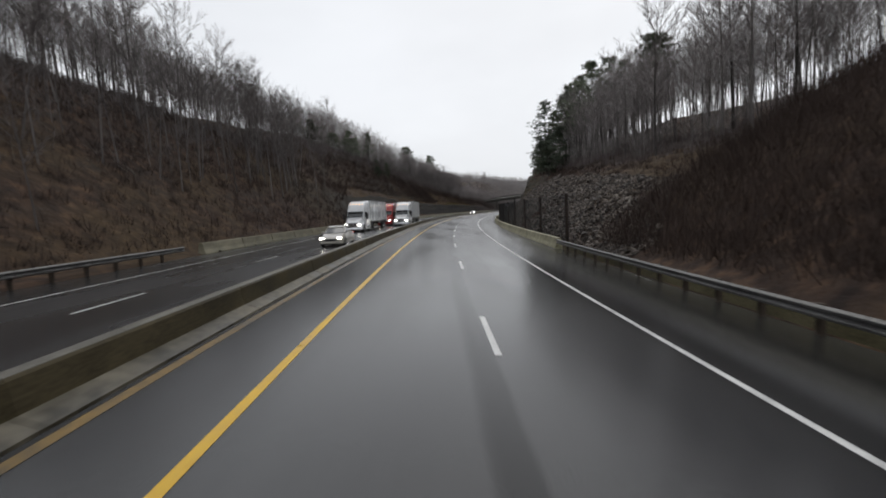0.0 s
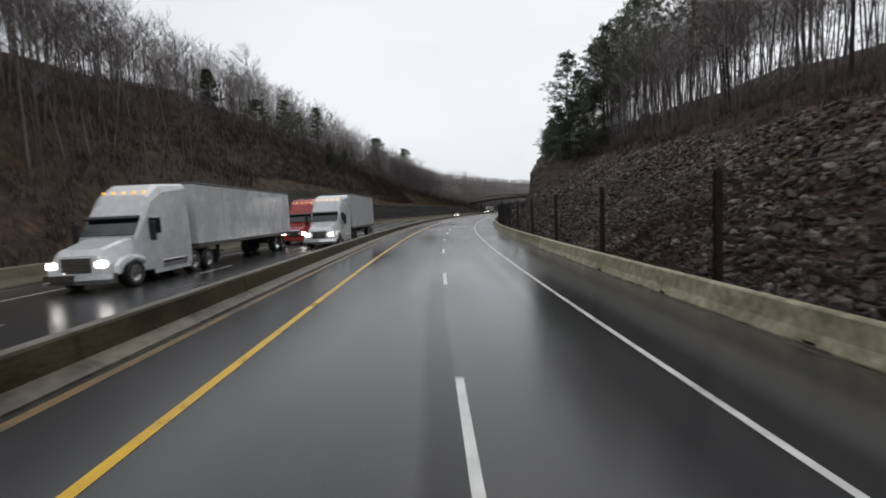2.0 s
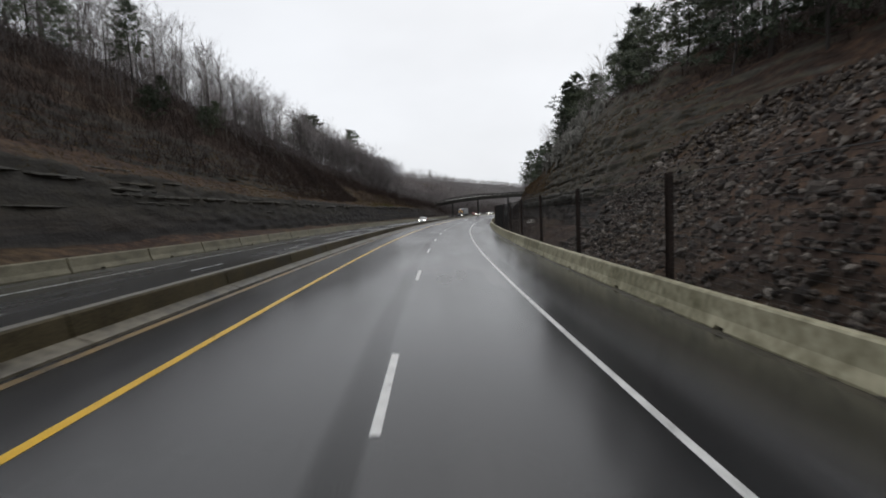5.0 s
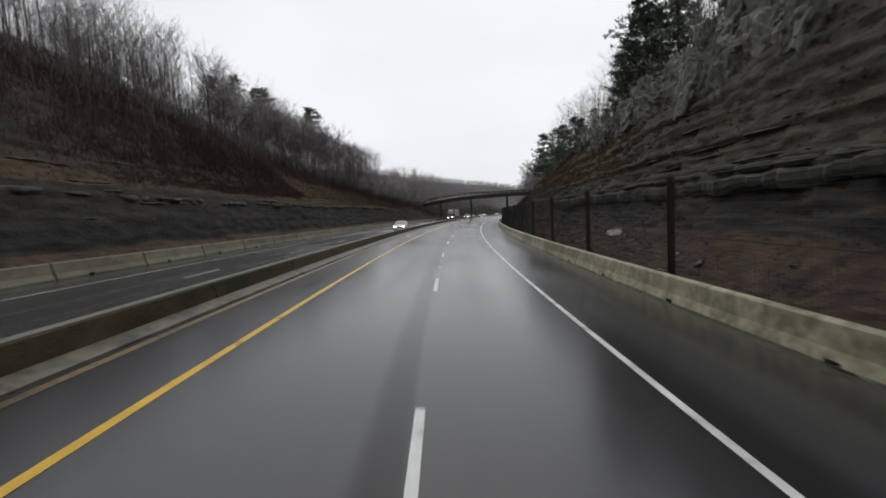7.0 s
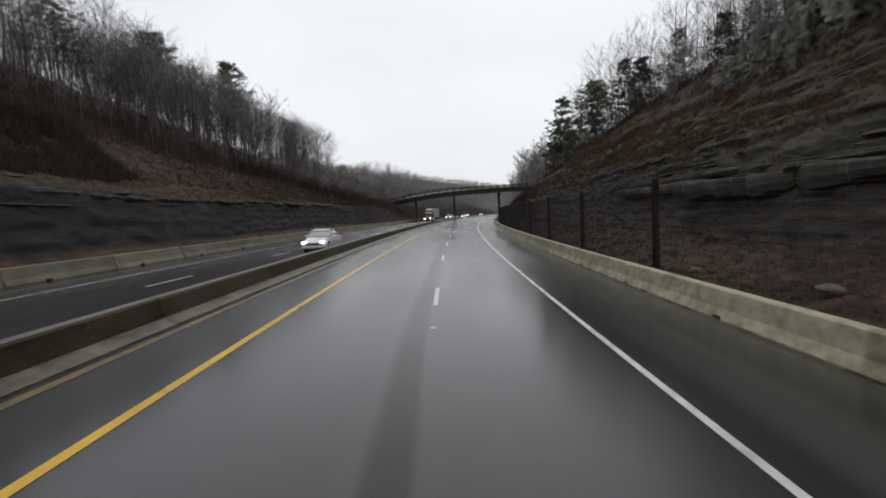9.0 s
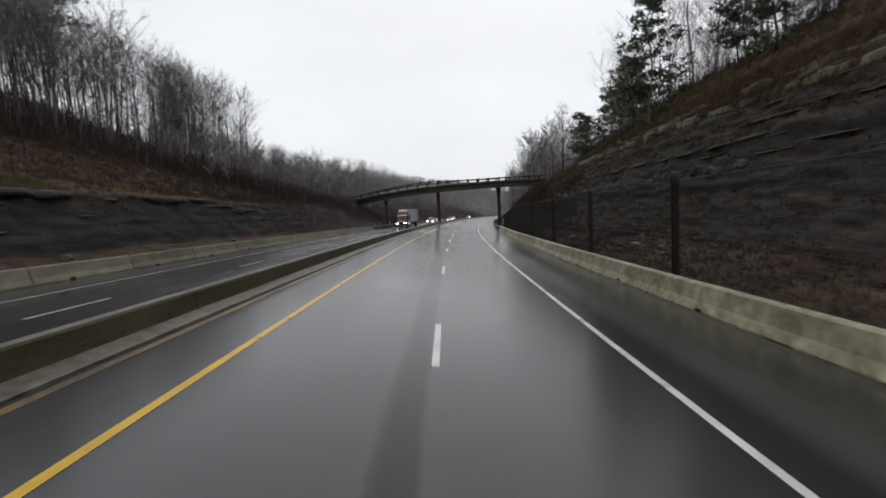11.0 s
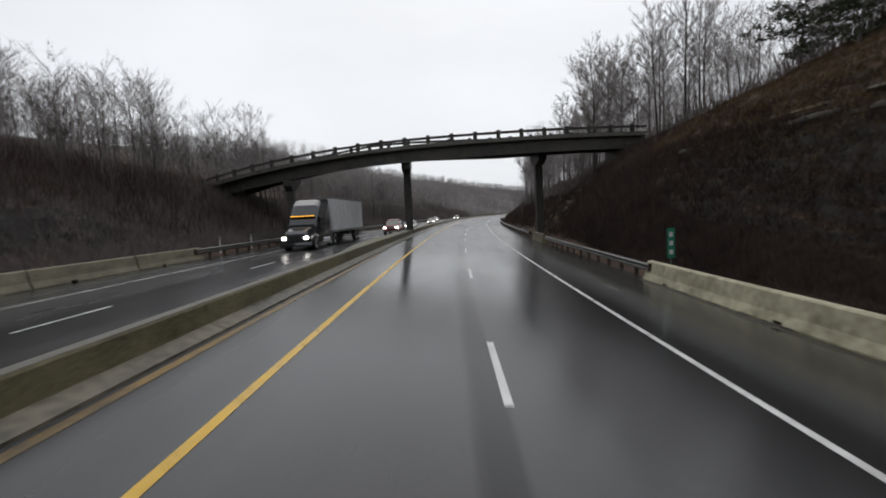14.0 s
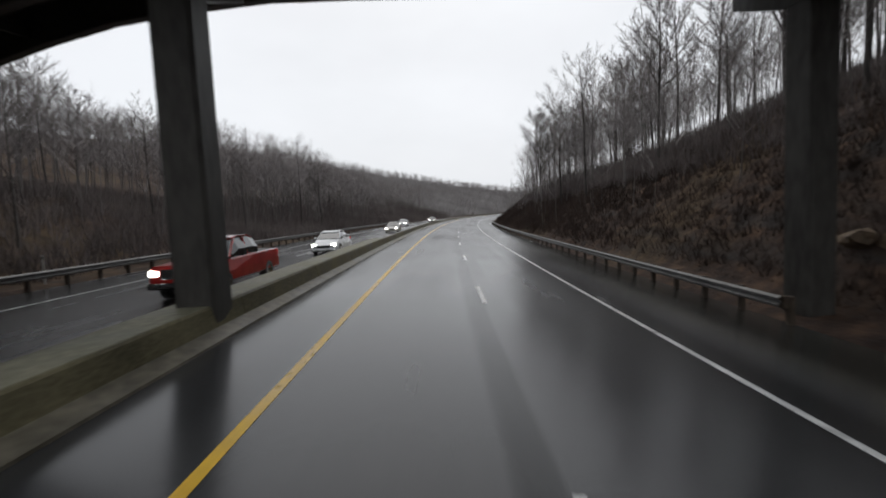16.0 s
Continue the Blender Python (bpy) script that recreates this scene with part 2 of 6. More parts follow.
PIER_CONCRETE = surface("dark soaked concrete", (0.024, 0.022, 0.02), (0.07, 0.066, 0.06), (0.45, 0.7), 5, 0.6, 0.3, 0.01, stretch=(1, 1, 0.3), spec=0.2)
BRIDGE_CONCRETE = surface("wet stained bridge concrete", (0.05, 0.048, 0.043), (0.13, 0.125, 0.108), (0.5, 0.8), 6, 0.5, 0.3, 0.01, stretch=(1, 1, 0.35), spec=0.25)


def ground_material():
    """Soil, rock and litter by the slope of the ground: rock where it is steep, leaf litter where it is not."""
    m = bpy.data.materials.new("hillside soil, rock and litter")
    m.use_nodes = True
    n, l = m.node_tree.nodes, m.node_tree.links
    out = n["Principled BSDF"]
    geo = n.new("ShaderNodeNewGeometry")

    def noisy(scale, stretch, detail=6):
        mp = n.new("ShaderNodeMapping")
        mp.inputs["Scale"].default_value = stretch
        l.new(geo.outputs["Position"], mp.inputs[0])
        t = n.new("ShaderNodeTexNoise")
        t.inputs["Scale"].default_value, t.inputs["Detail"].default_value = scale, detail
        l.new(mp.outputs[0], t.inputs["Vector"])
        return t.outputs["Fac"]

    def ramp(src, *stops):
        r = n.new("ShaderNodeValToRGB")
        e = r.color_ramp.elements
        while len(e) < len(stops):
            e.new(0.5)
        for q, (p, c) in zip(e, stops):
            q.position, q.color = p, (*c, 1)
        l.new(src, r.inputs[0])
        return r.outputs[0]

    def mixed(f, a, b):
        x = n.new("ShaderNodeMix")
        x.data_type = "RGBA"
        l.new(f, x.inputs[0])
        l.new(a, x.inputs[6])
        l.new(b, x.inputs[7])
        return x.outputs[2]

    fine = noisy(1.3, (1, 1, 1))
    litter = ramp(fine, (0.3, (0.02, 0.014, 0.012)), (0.5, (0.044, 0.029, 0.022)), (0.72, (0.095, 0.058, 0.038)))
    grass = ramp(fine, (0.3, (0.032, 0.023, 0.015)), (0.7, (0.085, 0.057, 0.033)))
    beds = noisy(0.9, (0.05, 0.05, 1.7), 4)
    shale = mixed(ramp(noisy(0.35, (1, 1, 0.6)), (0.42, (0, 0, 0)), (0.62, (0.75, 0.75, 0.75))), ramp(beds, (0.34, (0.027, 0.0255, 0.025)), (0.5, (0.043, 0.04, 0.038)), (0.6, (0.058, 0.051, 0.045)), (0.72, (0.045, 0.041, 0.037))), ramp(noisy(0.8, (1, 1, 0.5)), (0.3, (0.025, 0.0245, 0.0245)), (0.7, (0.051, 0.048, 0.045))))
    sandstone = mixed(ramp(noisy(0.5, (1, 1, 1.4)), (0.42, (0, 0, 0)), (0.6, (1, 1, 1))), ramp(noisy(2.2, (0.5, 0.5, 2.0)), (0.3, (0.04, 0.038, 0.033)), (0.7, (0.1, 0.094, 0.078))), ramp(noisy(1.6, (0.6, 0.6, 1.6)), (0.3, (0.046, 0.043, 0.034)), (0.7, (0.108, 0.097, 0.07))))
    height = n.new("ShaderNodeSeparateXYZ")
    l.new(geo.outputs["Position"], height.inputs[0])
    along = n.new("ShaderNodeSeparateXYZ")
    l.new(n.new("ShaderNodeUVMap").outputs[0], along.inputs[0])

    def span(src, a, b, c, d):
        r = n.new("ShaderNodeMapRange")
        for key, value in zip(("From Min", "From Max", "To Min", "To Max"), (a, b, c, d)):
            r.inputs[key].default_value = value
        l.new(src, r.inputs[0])
        return r.outputs[0]

    def combine(op, x, y):
        t = n.new("ShaderNodeMath")
        t.operation = op
        l.new(x, t.inputs[0])
        l.new(y, t.inputs[1])
        return t.outputs[0]

    # the sandstone begins lower on the first stretch of the near cut than farther on
    over = combine("SUBTRACT", height.outputs[2], span(along.outputs[0], 205, 235, 3.0, 7.7))
    level = combine("MULTIPLY", span(over, 0.0, 0.7, 0.0, 1.0), span(along.outputs[1], -1, 1, 0.3, 1.0))
    shale = mixed(level, shale, sandstone)
    tan_patch = ramp(noisy(0.07, (1, 1, 1.5)), (0.5, (0, 0, 0)), (0.62, (1, 1, 1)))
    soil = mixed(tan_patch, litter, grass)
    sep = n.new("ShaderNodeSeparateXYZ")
    l.new(geo.outputs["Normal"], sep.inputs[0])
    steep = ramp(sep.outputs[2], (0.52, (1, 1, 1)), (0.72, (0, 0, 0)))
    l.new(mixed(steep, soil, shale), out.inputs["Base Color"])
    out.inputs["Roughness"].default_value, out.inputs["Specular IOR Level"].default_value = 0.8, 0.1
    bp = n.new("ShaderNodeBump")
    bp.inputs["Strength"].default_value, bp.inputs["Distance"].default_value = 0.6, 0.15
    l.new(noisy(3.0, (1, 1, 1.6)), bp.inputs["Height"])
    l.new(bp.outputs[0], out.inputs["Normal"])
    return m


GROUND = ground_material()

# ---------------------------------------------------------------- mesh helpers


def mesh(name, verts, faces, material, uv=None, smooth=False):
    me = bpy.data.meshes.new(name)
    me.from_pydata(verts.tolist() if isinstance(verts, np.ndarray) else verts, [], faces.tolist() if isinstance(faces, np.ndarray) else faces)
    me.materials.append(material)
    if uv is not None:
        idx = np.empty(len(me.loops), dtype=np.int32)
        me.loops.foreach_get("vertex_index", idx)
        me.uv_layers.new(name="UVMap").data.foreach_set("uv", np.asarray(uv, dtype=np.float32)[idx].ravel())
    if smooth:
        me.polygons.foreach_set("use_smooth", [True] * len(me.polygons))
    me.update()
    return me


def part(name, geo, material, parent=None, label="", smooth=False, at=None, kind=""):
    """One mesh object, under its thing when a parent is given. geo: (verts, faces) or a mesh."""
    me = geo if isinstance(geo, bpy.types.Mesh) else mesh(name, geo[0], geo[1], material, smooth=smooth)
    ob = new(name, me)
    if parent is not None:
        ob.parent = parent
    if at is not None:
        ob.matrix_local = at
    return tagged(ob, label=label, kind=kind)


def thing(name, m, label, category, group="", kind=""):
    ob = new(name)
    ob.empty_display_size = 0.2
    ob.matrix_world = m
    return tagged(ob, label, category, group, kind)


def join(*geos):
    v, f = [], []
    for a, b in geos:
        o = len(v)
        v.extend(tuple(p) for p in a)
        f.extend(tuple(i + o for i in q) for q in b)
    return v, f


def moved(geo, m):
    return [tuple(m @ Vector(p)) for p in geo[0]], geo[1]


def box(x0, x1, y0, y1, z0, z1, b=0.02):
    """A box with chamfered edges."""
    bm = bmesh.new()
    bmesh.ops.create_cube(bm, size=1)
    for v in bm.verts:
        v.co = Vector(((x0 + x1) / 2 + v.co.x * (x1 - x0), (y0 + y1) / 2 + v.co.y * (y1 - y0), (z0 + z1) / 2 + v.co.z * (z1 - z0)))
    if b:
        b = min(b, 0.45 * min(x1 - x0, y1 - y0, z1 - z0))
        bmesh.ops.bevel(bm, geom=bm.edges[:], offset=b, segments=1, affect="EDGES")
    bm.verts.index_update()
    geo = [tuple(v.co) for v in bm.verts], [tuple(v.index for v in f.verts) for f in bm.faces]
    bm.free()
    return geo


def loft(rings, closed=True, caps=True):
    """Skin over rings of equally many points."""
    n = len(rings[0])
    v = [tuple(p) for r in rings for p in r]
    f = []
    for i in range(len(rings) - 1):
        for j in range(n if closed else n - 1):
            k = (j + 1) % n
            f.append((i * n + j, i * n + k, (i + 1) * n + k, (i + 1) * n + j))
    if caps and closed:
        f.append(tuple(range(n))[::-1])
        f.append(tuple(range((len(rings) - 1) * n, len(rings) * n)))
    return v, f


def tube(points, radii, n=6, caps=True):
    pts = [Vector(p) for p in points]
    rings = []
    for i, p in enumerate(pts):
        d = (pts[min(i + 1, len(pts) - 1)] - pts[max(i - 1, 0)]).normalized()
        a = d.orthogonal().normalized()
        b = d.cross(a)
        rings.append([p + (a * math.cos(2 * math.pi * k / n) + b * math.sin(2 * math.pi * k / n)) * radii[i] for k in range(n)])
    return loft(rings, True, caps)


def wheel_geo(r, w, n=20):
    """A round tyre along x, with shoulders."""
    prof = [(-w / 2, r * 0.62), (-w / 2, r * 0.93), (-w * 0.36, r), (w * 0.36, r), (w / 2, r * 0.93), (w / 2, r * 0.62)]
    rings = [[(x, q * math.cos(2 * math.pi * k / n), q * math.sin(2 * math.pi * k / n)) for x, q in prof] for k in range(n)]
    v, f = loft(rings + [rings[0]], True, False)
    return v, f


def rim_geo(r, w, n=20):
    prof = [(-w * 0.5, r), (-w * 0.5, r * 0.86), (-w * 0.3, r * 0.7), (-w * 0.36, r * 0.3), (-w * 0.42, 0.01)]
    rings = [[(x, q * math.cos(2 * math.pi * k / n), q * math.sin(2 * math.pi * k / n)) for x, q in prof] for k in range(n)]
    return loft(rings + [rings[0]], False, False)


def sheet(ss, us, zf):
    """A grid in (s, u) laid on the road's line; returns verts, faces, uv."""
    S, U = np.meshgrid(ss, us, indexing="ij")
    v = place(S, U, zf(S, U)).reshape(-1, 3)
    return v, grid_faces(len(ss), len(us)), np.stack([U.ravel(), S.ravel()], -1)


def grid_faces(a, b):
    i = np.arange((a - 1) * b).reshape(a - 1, b)[:, :-1]
    return np.stack([i, i + 1, i + b + 1, i + b], -1).reshape(-1, 4)

# ---------------------------------------------------------------- the land
# cross-sections of the hillsides at places along the road: distance from the lane line, height
RIGHT_LAND = [
    (-80, [(7.9, -0.62), (9, -0.4), (11, 0.8), (18, 7), (25, 13), (40, 21), (80, 32), (300, 60)]),
    (27, [(7.9, -0.62), (9, -0.4), (11, 0.8), (18, 6.5), (25, 11.5), (40, 18), (80, 32), (300, 60)]),
    (38, [(7.9, -0.62), (8.8, -0.55), (10, 0.4), (14, 3.2), (17, 4.8), (21, 6.5), (50, 14), (300, 60)]),
    (62, [(7.9, -0.62), (8.8, -0.55), (10, 0.4), (14, 3.4), (17, 5.5), (21, 7.2), (50, 15), (300, 60)]),
    (97, [(7.9, -0.62), (8.8, -0.55), (10, 0.5), (15, 4.3), (19.5, 7.4), (25, 10.4), (50, 18), (300, 60)]),
    (120, [(7.9, -0.62), (8.8, -0.55), (10, 0.6), (17, 6.0), (22.5, 9.4), (28, 12.8), (50, 21), (300, 60)]),
    (146, [(7.9, -0.62), (9.6, -0.5), (12.6, 0.8), (13.8, 3.1), (14.8, 5.3), (17.2, 9.6), (21, 14), (300, 60)]),
    (165, [(7.9, -0.62), (11, -0.5), (14.6, 0.8), (15.6, 3.0), (16.4, 5.2), (17.6, 10.0), (20.6, 14.8), (300, 59)]),
    (182, [(7.9, -0.62), (11, -0.5), (15.0, 0.8), (16.1, 3.0), (16.8, 5.2), (18.0, 10.2), (20.9, 15.2), (300, 58)]),
    (203, [(7.9, -0.62), (11, -0.5), (15.3, 0.7), (16.4, 3.0), (17.1, 5.8), (19.6, 9.4), (22.6, 16.2), (300, 57)]),
    (222, [(7.9, -0.62), (11, -0.5), (15.3, 0.7), (16.4, 3.0), (17.2, 5.8), (20.2, 9.2), (24.4, 14.4), (300, 54)]),
    (262, [(7.9, -0.62), (11, -0.5), (15.4, 0.6), (16.5, 3.0), (17.0, 6.2), (18.2, 9.2), (24, 13.6), (300, 50)]),
    (293, [(7.9, -0.62), (11, -0.5), (15.0, 0.4), (16.2, 3.0), (16.8, 6.0), (18.4, 9.0), (25.5, 14.2), (300, 48)]),
    (308, [(7.9, -0.62), (10.4, -0.45), (14.0, 0.8), (15.8, 3.6), (16.6, 5.8), (19.5, 8.6), (26, 13.4), (300, 46)]),
    (326, [(7.9, -0.62), (9.5, -0.2), (11.8, 1.8), (14.2, 4.6), (16.4, 6.8), (20, 9.6), (27, 12.6), (300, 44)]),
    (345, [(7.9, -0.62), (9.3, -0.3), (11, 1.6), (14, 4.8), (17.5, 7.4), (22, 9.9), (34, 13.2), (300, 42)]),
    (400, [(7.9, -0.62), (9.3, -0.3), (11, 0.8), (15, 3.8), (20, 6.2), (28, 8.5), (45, 13), (300, 40)]),
    (1000, [(7.9, -0.62), (9.3, -0.3), (11, 0.6), (15, 3.5), (20, 7), (28, 12), (45, 20), (300, 45)]),
]
LEFT_LAND = [
    (-80, [(17.9, 0.45), (19, 0.6), (22, 3), (30, 11), (35, 15.5), (45, 20), (80, 30), (300, 55)]),
    (75, [(17.9, 0.45), (19, 0.6), (22, 3), (30, 11), (35, 15.5), (45, 20), (80, 30), (300, 55)]),
    (110, [(17.9, 0.45), (19.6, 0.5), (22.4, 2.0), (24.3, 6.6), (28, 9.2), (31.5, 13.4), (39, 21.0), (300, 60)]),
    (132, [(17.9, 0.45), (20.0, 0.5), (23.0, 1.6), (24.4, 7.4), (28, 9.4), (31.5, 13.8), (39, 21.6), (300, 60)]),
    (165, [(17.9, 0.45), (20.0, 0.5), (23.2, 1.4), (24.3, 5.8), (28, 7.8), (31, 12.8), (39, 21.2), (300, 60)]),
    (200, [(17.9, 0.45), (20.0, 0.5), (23.3, 1.2), (24.3, 5.6), (28, 7.2), (32, 11.8), (39.5, 19.8), (300, 56)]),
    (225, [(17.9, 0.45), (20.0, 0.5), (23.3, 1.2), (24.3, 5.4), (28.5, 7.1), (32, 10.4), (39.5, 17.4), (300, 54)]),
    (260, [(17.9, 0.45), (20.0, 0.5), (23.3, 1.2), (24.3, 5.3), (28.5, 6.9), (32, 9.4), (40, 15.2), (300, 52)]),
    (285, [(17.9, 0.45), (20.0, 0.5), (23.0, 1.2), (24.0, 5.0), (28, 6.4), (32, 8.8), (40, 13.0), (300, 50)]),
    (310, [(17.9, 0.45), (19.6, 0.5), (22.2, 1.4), (23.2, 4.0), (26.5, 5.6), (30, 7.8), (40, 11.4), (300, 45)]),
    (335, [(17.9, 0.45), (19.5, 0.5), (22, 1.5), (25, 3.5), (29, 6.5), (36, 8), (60, 12), (300, 40)]),
    (400, [(17.9, 0.45), (19.5, 0.4), (23, 0.8), (28, 2), (35, 4), (50, 7), (90, 18), (300, 50)]),
    (560, [(17.9, 0.45), (19.5, 0.4), (23, 0.8), (28, 2), (35, 4), (50, 10), (110, 36), (300, 68)]),
    (760, [(17.9, 0.45), (19.5, 0.4), (23, 0.8), (28, 2), (35, 4), (50, 9), (110, 32), (300, 60)]),
    (1000, [(17.9, 0.45), (19.5, 0.4), (23, 0.8), (28, 2), (35, 4), (50, 8), (110, 20), (300, 36)]),
]
CUTS = (4, 12, 18, 18, 26, 18, 10)  # pieces between the eight points of a cross-section


def section(land, s):
    """The eight points of a cross-section, between the two nearest of the table."""
    st = np.array([a for a, _ in land], float)
    tab = np.array([b for _, b in land], float)
    return np.stack([np.stack([np.interp(s, st, tab[:, i, k]) for k in (0, 1)], -1) for i in range(8)], -2)


def rugged(s, side):
    """How much the rock is broken into beds, by metres along."""
    return float(np.interp(s, [112, 146, 296, 310, 345], [0.1, 1.0, 1.0, 0.35, 0.3])) * (1.0 if side > 0 else 0.8)


def chance(*key):
    """A settled random number between 0 and 1 for a bed or a block of it."""
    return random.Random(hash(key)).random()


def strata(s, z, side):
    """How far the rock stands out at (s, z): beds of uneven hardness, broken into blocks by upright joints."""
    dip = z + 0.4 * noise.noise(Vector((s * 0.03, 2.2 * side, 0))) + 0.1 * noise.noise(Vector((s * 0.22, z * 0.3, 5.0)))
    thick = 0.62 if z > 8.6 else 0.42
    k = math.floor(dip / thick)
    f = dip / thick - k
    length = 1.4 + 3.8 * chance(k, side, 1)
    c = math.floor(s / length + chance(k, side, 2) * 7 + 0.22 * noise.noise(Vector((s * 0.5, z * 1.4, 1.0))))
    out = 0.34 * (chance(k, side, 3) - 0.5) + 0.3 * (chance(k, c, side) - 0.5) - (0.1 if f < 0.2 else 0.0)
    if side < 0:
        return out * (0.3 if z < 5.0 else 0.7)
    return out * (0.12 if z < 2.9 else float(np.interp(s, [150, 215, 240], [0.8, 0.8, 0.35])) if z < 8.0 else 0.8)


def hillside(land, ss, side):
    """Points of a hillside: an even lie, and the true surface with beds, blocks and uneven soil."""
    lie_rows, rows = [], []
    for s in ss:
        p = section(land, float(s))
        lie_row, row = [], []
        rough = rugged(s, side)
        for i, c in enumerate(CUTS):
            d = p[i + 1] - p[i]
            steep = min(1.0, max(0.0, (d[1] / max(0.01, math.hypot(d[0], d[1])) - 0.5) / 0.3))
            for k in range(c + (i == len(CUTS) - 1)):
                f = k / c
                q = p[i] * (1 - f) + p[i + 1] * f
                d0 = float(q[0]) - float(p[0][0])
                w = min(1.0, d0 / 2.5)
                h = noise.fractal(Vector((s * 0.11, side * q[0] * 0.16, 3.1 * side)), 1.0, 2.1, 4)
                crack = noise.fractal(Vector((s * 0.55, q[1] * 2.2, q[0] * 0.5)), 1.0, 2.0, 3)
                grow = 1.0 + max(0.0, d0 - 20) * 0.05
                u, z = float(q[0]), float(q[1]) + w * (0.4 * h * grow * (1 - 0.6 * steep * rough) + 0.12 * crack)
                lie_row.append((u, z))
                near = rough * steep * w
                jut = near * (strata(float(s), float(q[1]), side) + 0.2 * crack) if near > 0.02 else 0.1 * w * crack
                row.append((u - jut, z))
        lie_rows.append(lie_row)
        rows.append(row)
    return np.array(lie_rows), np.array(rows)


GS = np.concatenate([np.arange(-80, 30, 2.5), np.arange(30, 140, 0.9), np.arange(140, 330, 0.45), np.arange(330, 350, 0.9), np.arange(350, 450, 2.5), np.arange(450, 1001, 12.5)])
(right, right_rock), (left, left_rock) = hillside(RIGHT_LAND, GS, 1), hillside(LEFT_LAND, GS, -1)
bed_u = np.array([-17.0, -12.0, -6.3, 0.0, 7.0])
bed = np.stack([np.broadcast_to(bed_u, (len(GS), 5)), np.broadcast_to(road_z(bed_u) - 0.25, (len(GS), 5))], -1)
left_row = left_rock[:, ::-1].copy()
left_row[:, :, 0] *= -1
land = np.concatenate([left_row, bed, right_rock], 1)
SS = np.repeat(GS[:, None], land.shape[1], 1)
part("ground", mesh("ground", place(SS, land[:, :, 0], land[:, :, 1]).reshape(-1, 3), grid_faces(*land.shape[:2]), GROUND, np.stack([SS, land[:, :, 0]], -1).reshape(-1, 2), True), GROUND,
     label="wet brown hillsides with dark layered rock cuts", kind="structure")


def ground_z(s, u):
    """Height of the land at (s, u), off the road."""
    i = min(max(int(np.searchsorted(GS, s)), 0), len(GS) - 1)
    r = right[i] if u > 0 else left[i]
    return float(np.interp(abs(u), r[:, 0], r[:, 1]))


# ---------------------------------------------------------------- carriageways
RSS = np.concatenate([np.arange(-80, 420, 4.0), np.arange(420, 1001, 10.0)])


def paved(name, us, lift, material, ss=RSS):
    v, f, uv = sheet(ss, np.array(us), lambda S, U: road_z(U) + lift)
    return mesh(name, v, f, material, uv)


road = part("road", paved("road", np.linspace(-6.0, 7.7, 10), 0.0, ASPHALT), ASPHALT, label="wet grey asphalt carriageway with dark seams", kind="structure")
far_road = part("road", paved("road", np.linspace(-17.5, -6.6, 8), 0.0, ASPHALT_FAR), ASPHALT_FAR, label="wet asphalt carriageway beyond the median barrier", kind="structure")
part("edge_line", paved("edge_line", (-3.62, -3.47), 0.006, LINE_YELLOW), LINE_YELLOW, road, "solid yellow edge line")
part("edge_line", paved("edge_line", (3.52, 3.66), 0.006, LINE_WHITE), LINE_WHITE, road, "solid white edge line")
part("old_line", paved("old_line", (-5.25, -5.08), 0.006, LINE_OLD, np.arange(-80, 317, 4.0)), LINE_OLD, road, "faded dirty yellow line")
part("edge_line", paved("edge_line", (-14.52, -14.4), 0.006, LINE_WHITE), LINE_WHITE, far_road, "solid white edge line")
part("edge_line", paved("edge_line", (-7.2, -7.07), 0.006, LINE_YELLOW), LINE_YELLOW, far_road, "solid yellow edge line")
CYCLE = 12.192
for k in range(-5, 45):
    s = 14.53 + CYCLE * k
    part("dash", paved("dash", (-0.065, 0.065), 0.006, LINE_WHITE, np.array([s, s + 1.5, s + 3.05])), LINE_WHITE, road)
for k in range(-5, 45):
    s = 6.5 + CYCLE * k
    part("dash", paved("dash", (-10.86, -10.74), 0.006, LINE_WHITE, np.array([s, s + 1.5, s + 3.05])), LINE_WHITE, far_road)

# flat square reflector bases left on the lane line
for s in (165.0, 167.9, 170.9, 194.9, 221.0):
    tagged(part("road_marker", box(-0.055, 0.055, -0.06, 0.06, -0.01, 0.012, 0.005), LINE_WHITE, at=stand(s, 0.0, 0.0)), "small square white marker on the lane line", "road marker", "road markers")


# ---------------------------------------------------------------- concrete barriers
def prism(profile, y0, y1):
    return loft([[(x, y, z) for x, z in profile] for y in (y0, y1)])


SIDE_PROFILE = [(0, -0.15), (0, 0.08), (0.11, 0.32), (0.2, 0.77), (0.24, 0.81), (0.42, 0.81), (0.46, 0.77), (0.6, -0.15)][::-1]
SLOT_PROFILE = [(0.04, 0.13), (0.11, 0.32), (0.2, 0.77), (0.24, 0.81), (0.42, 0.81), (0.46, 0.77), (0.5, 0.13)][::-1]
MEDIAN_PROFILE = [(-0.26, -0.15), (-0.26, 0.05), (0.02, 0.2), (0.34, 0.62), (0.38, 0.66), (0.62, 0.66), (0.65, 0.62), (0.73, 0.2), (0.73, -0.15)][::-1]
WIDE_PROFILE = [(-0.42, -0.15), (-0.42, 0.1), (-0.4, 0.3), (-0.36, 0.62), (-0.32, 0.66), (0.62, 0.66), (0.65, 0.62), (0.73, 0.2), (0.73, -0.15)][::-1]
TOE_PROFILE = [(0.69, -0.1), (0.69, 0.24), (0.735, 0.23), (1.06, 0.115), (1.08, 0.0), (1.08, -0.1)][::-1]
PIECE = 6.1


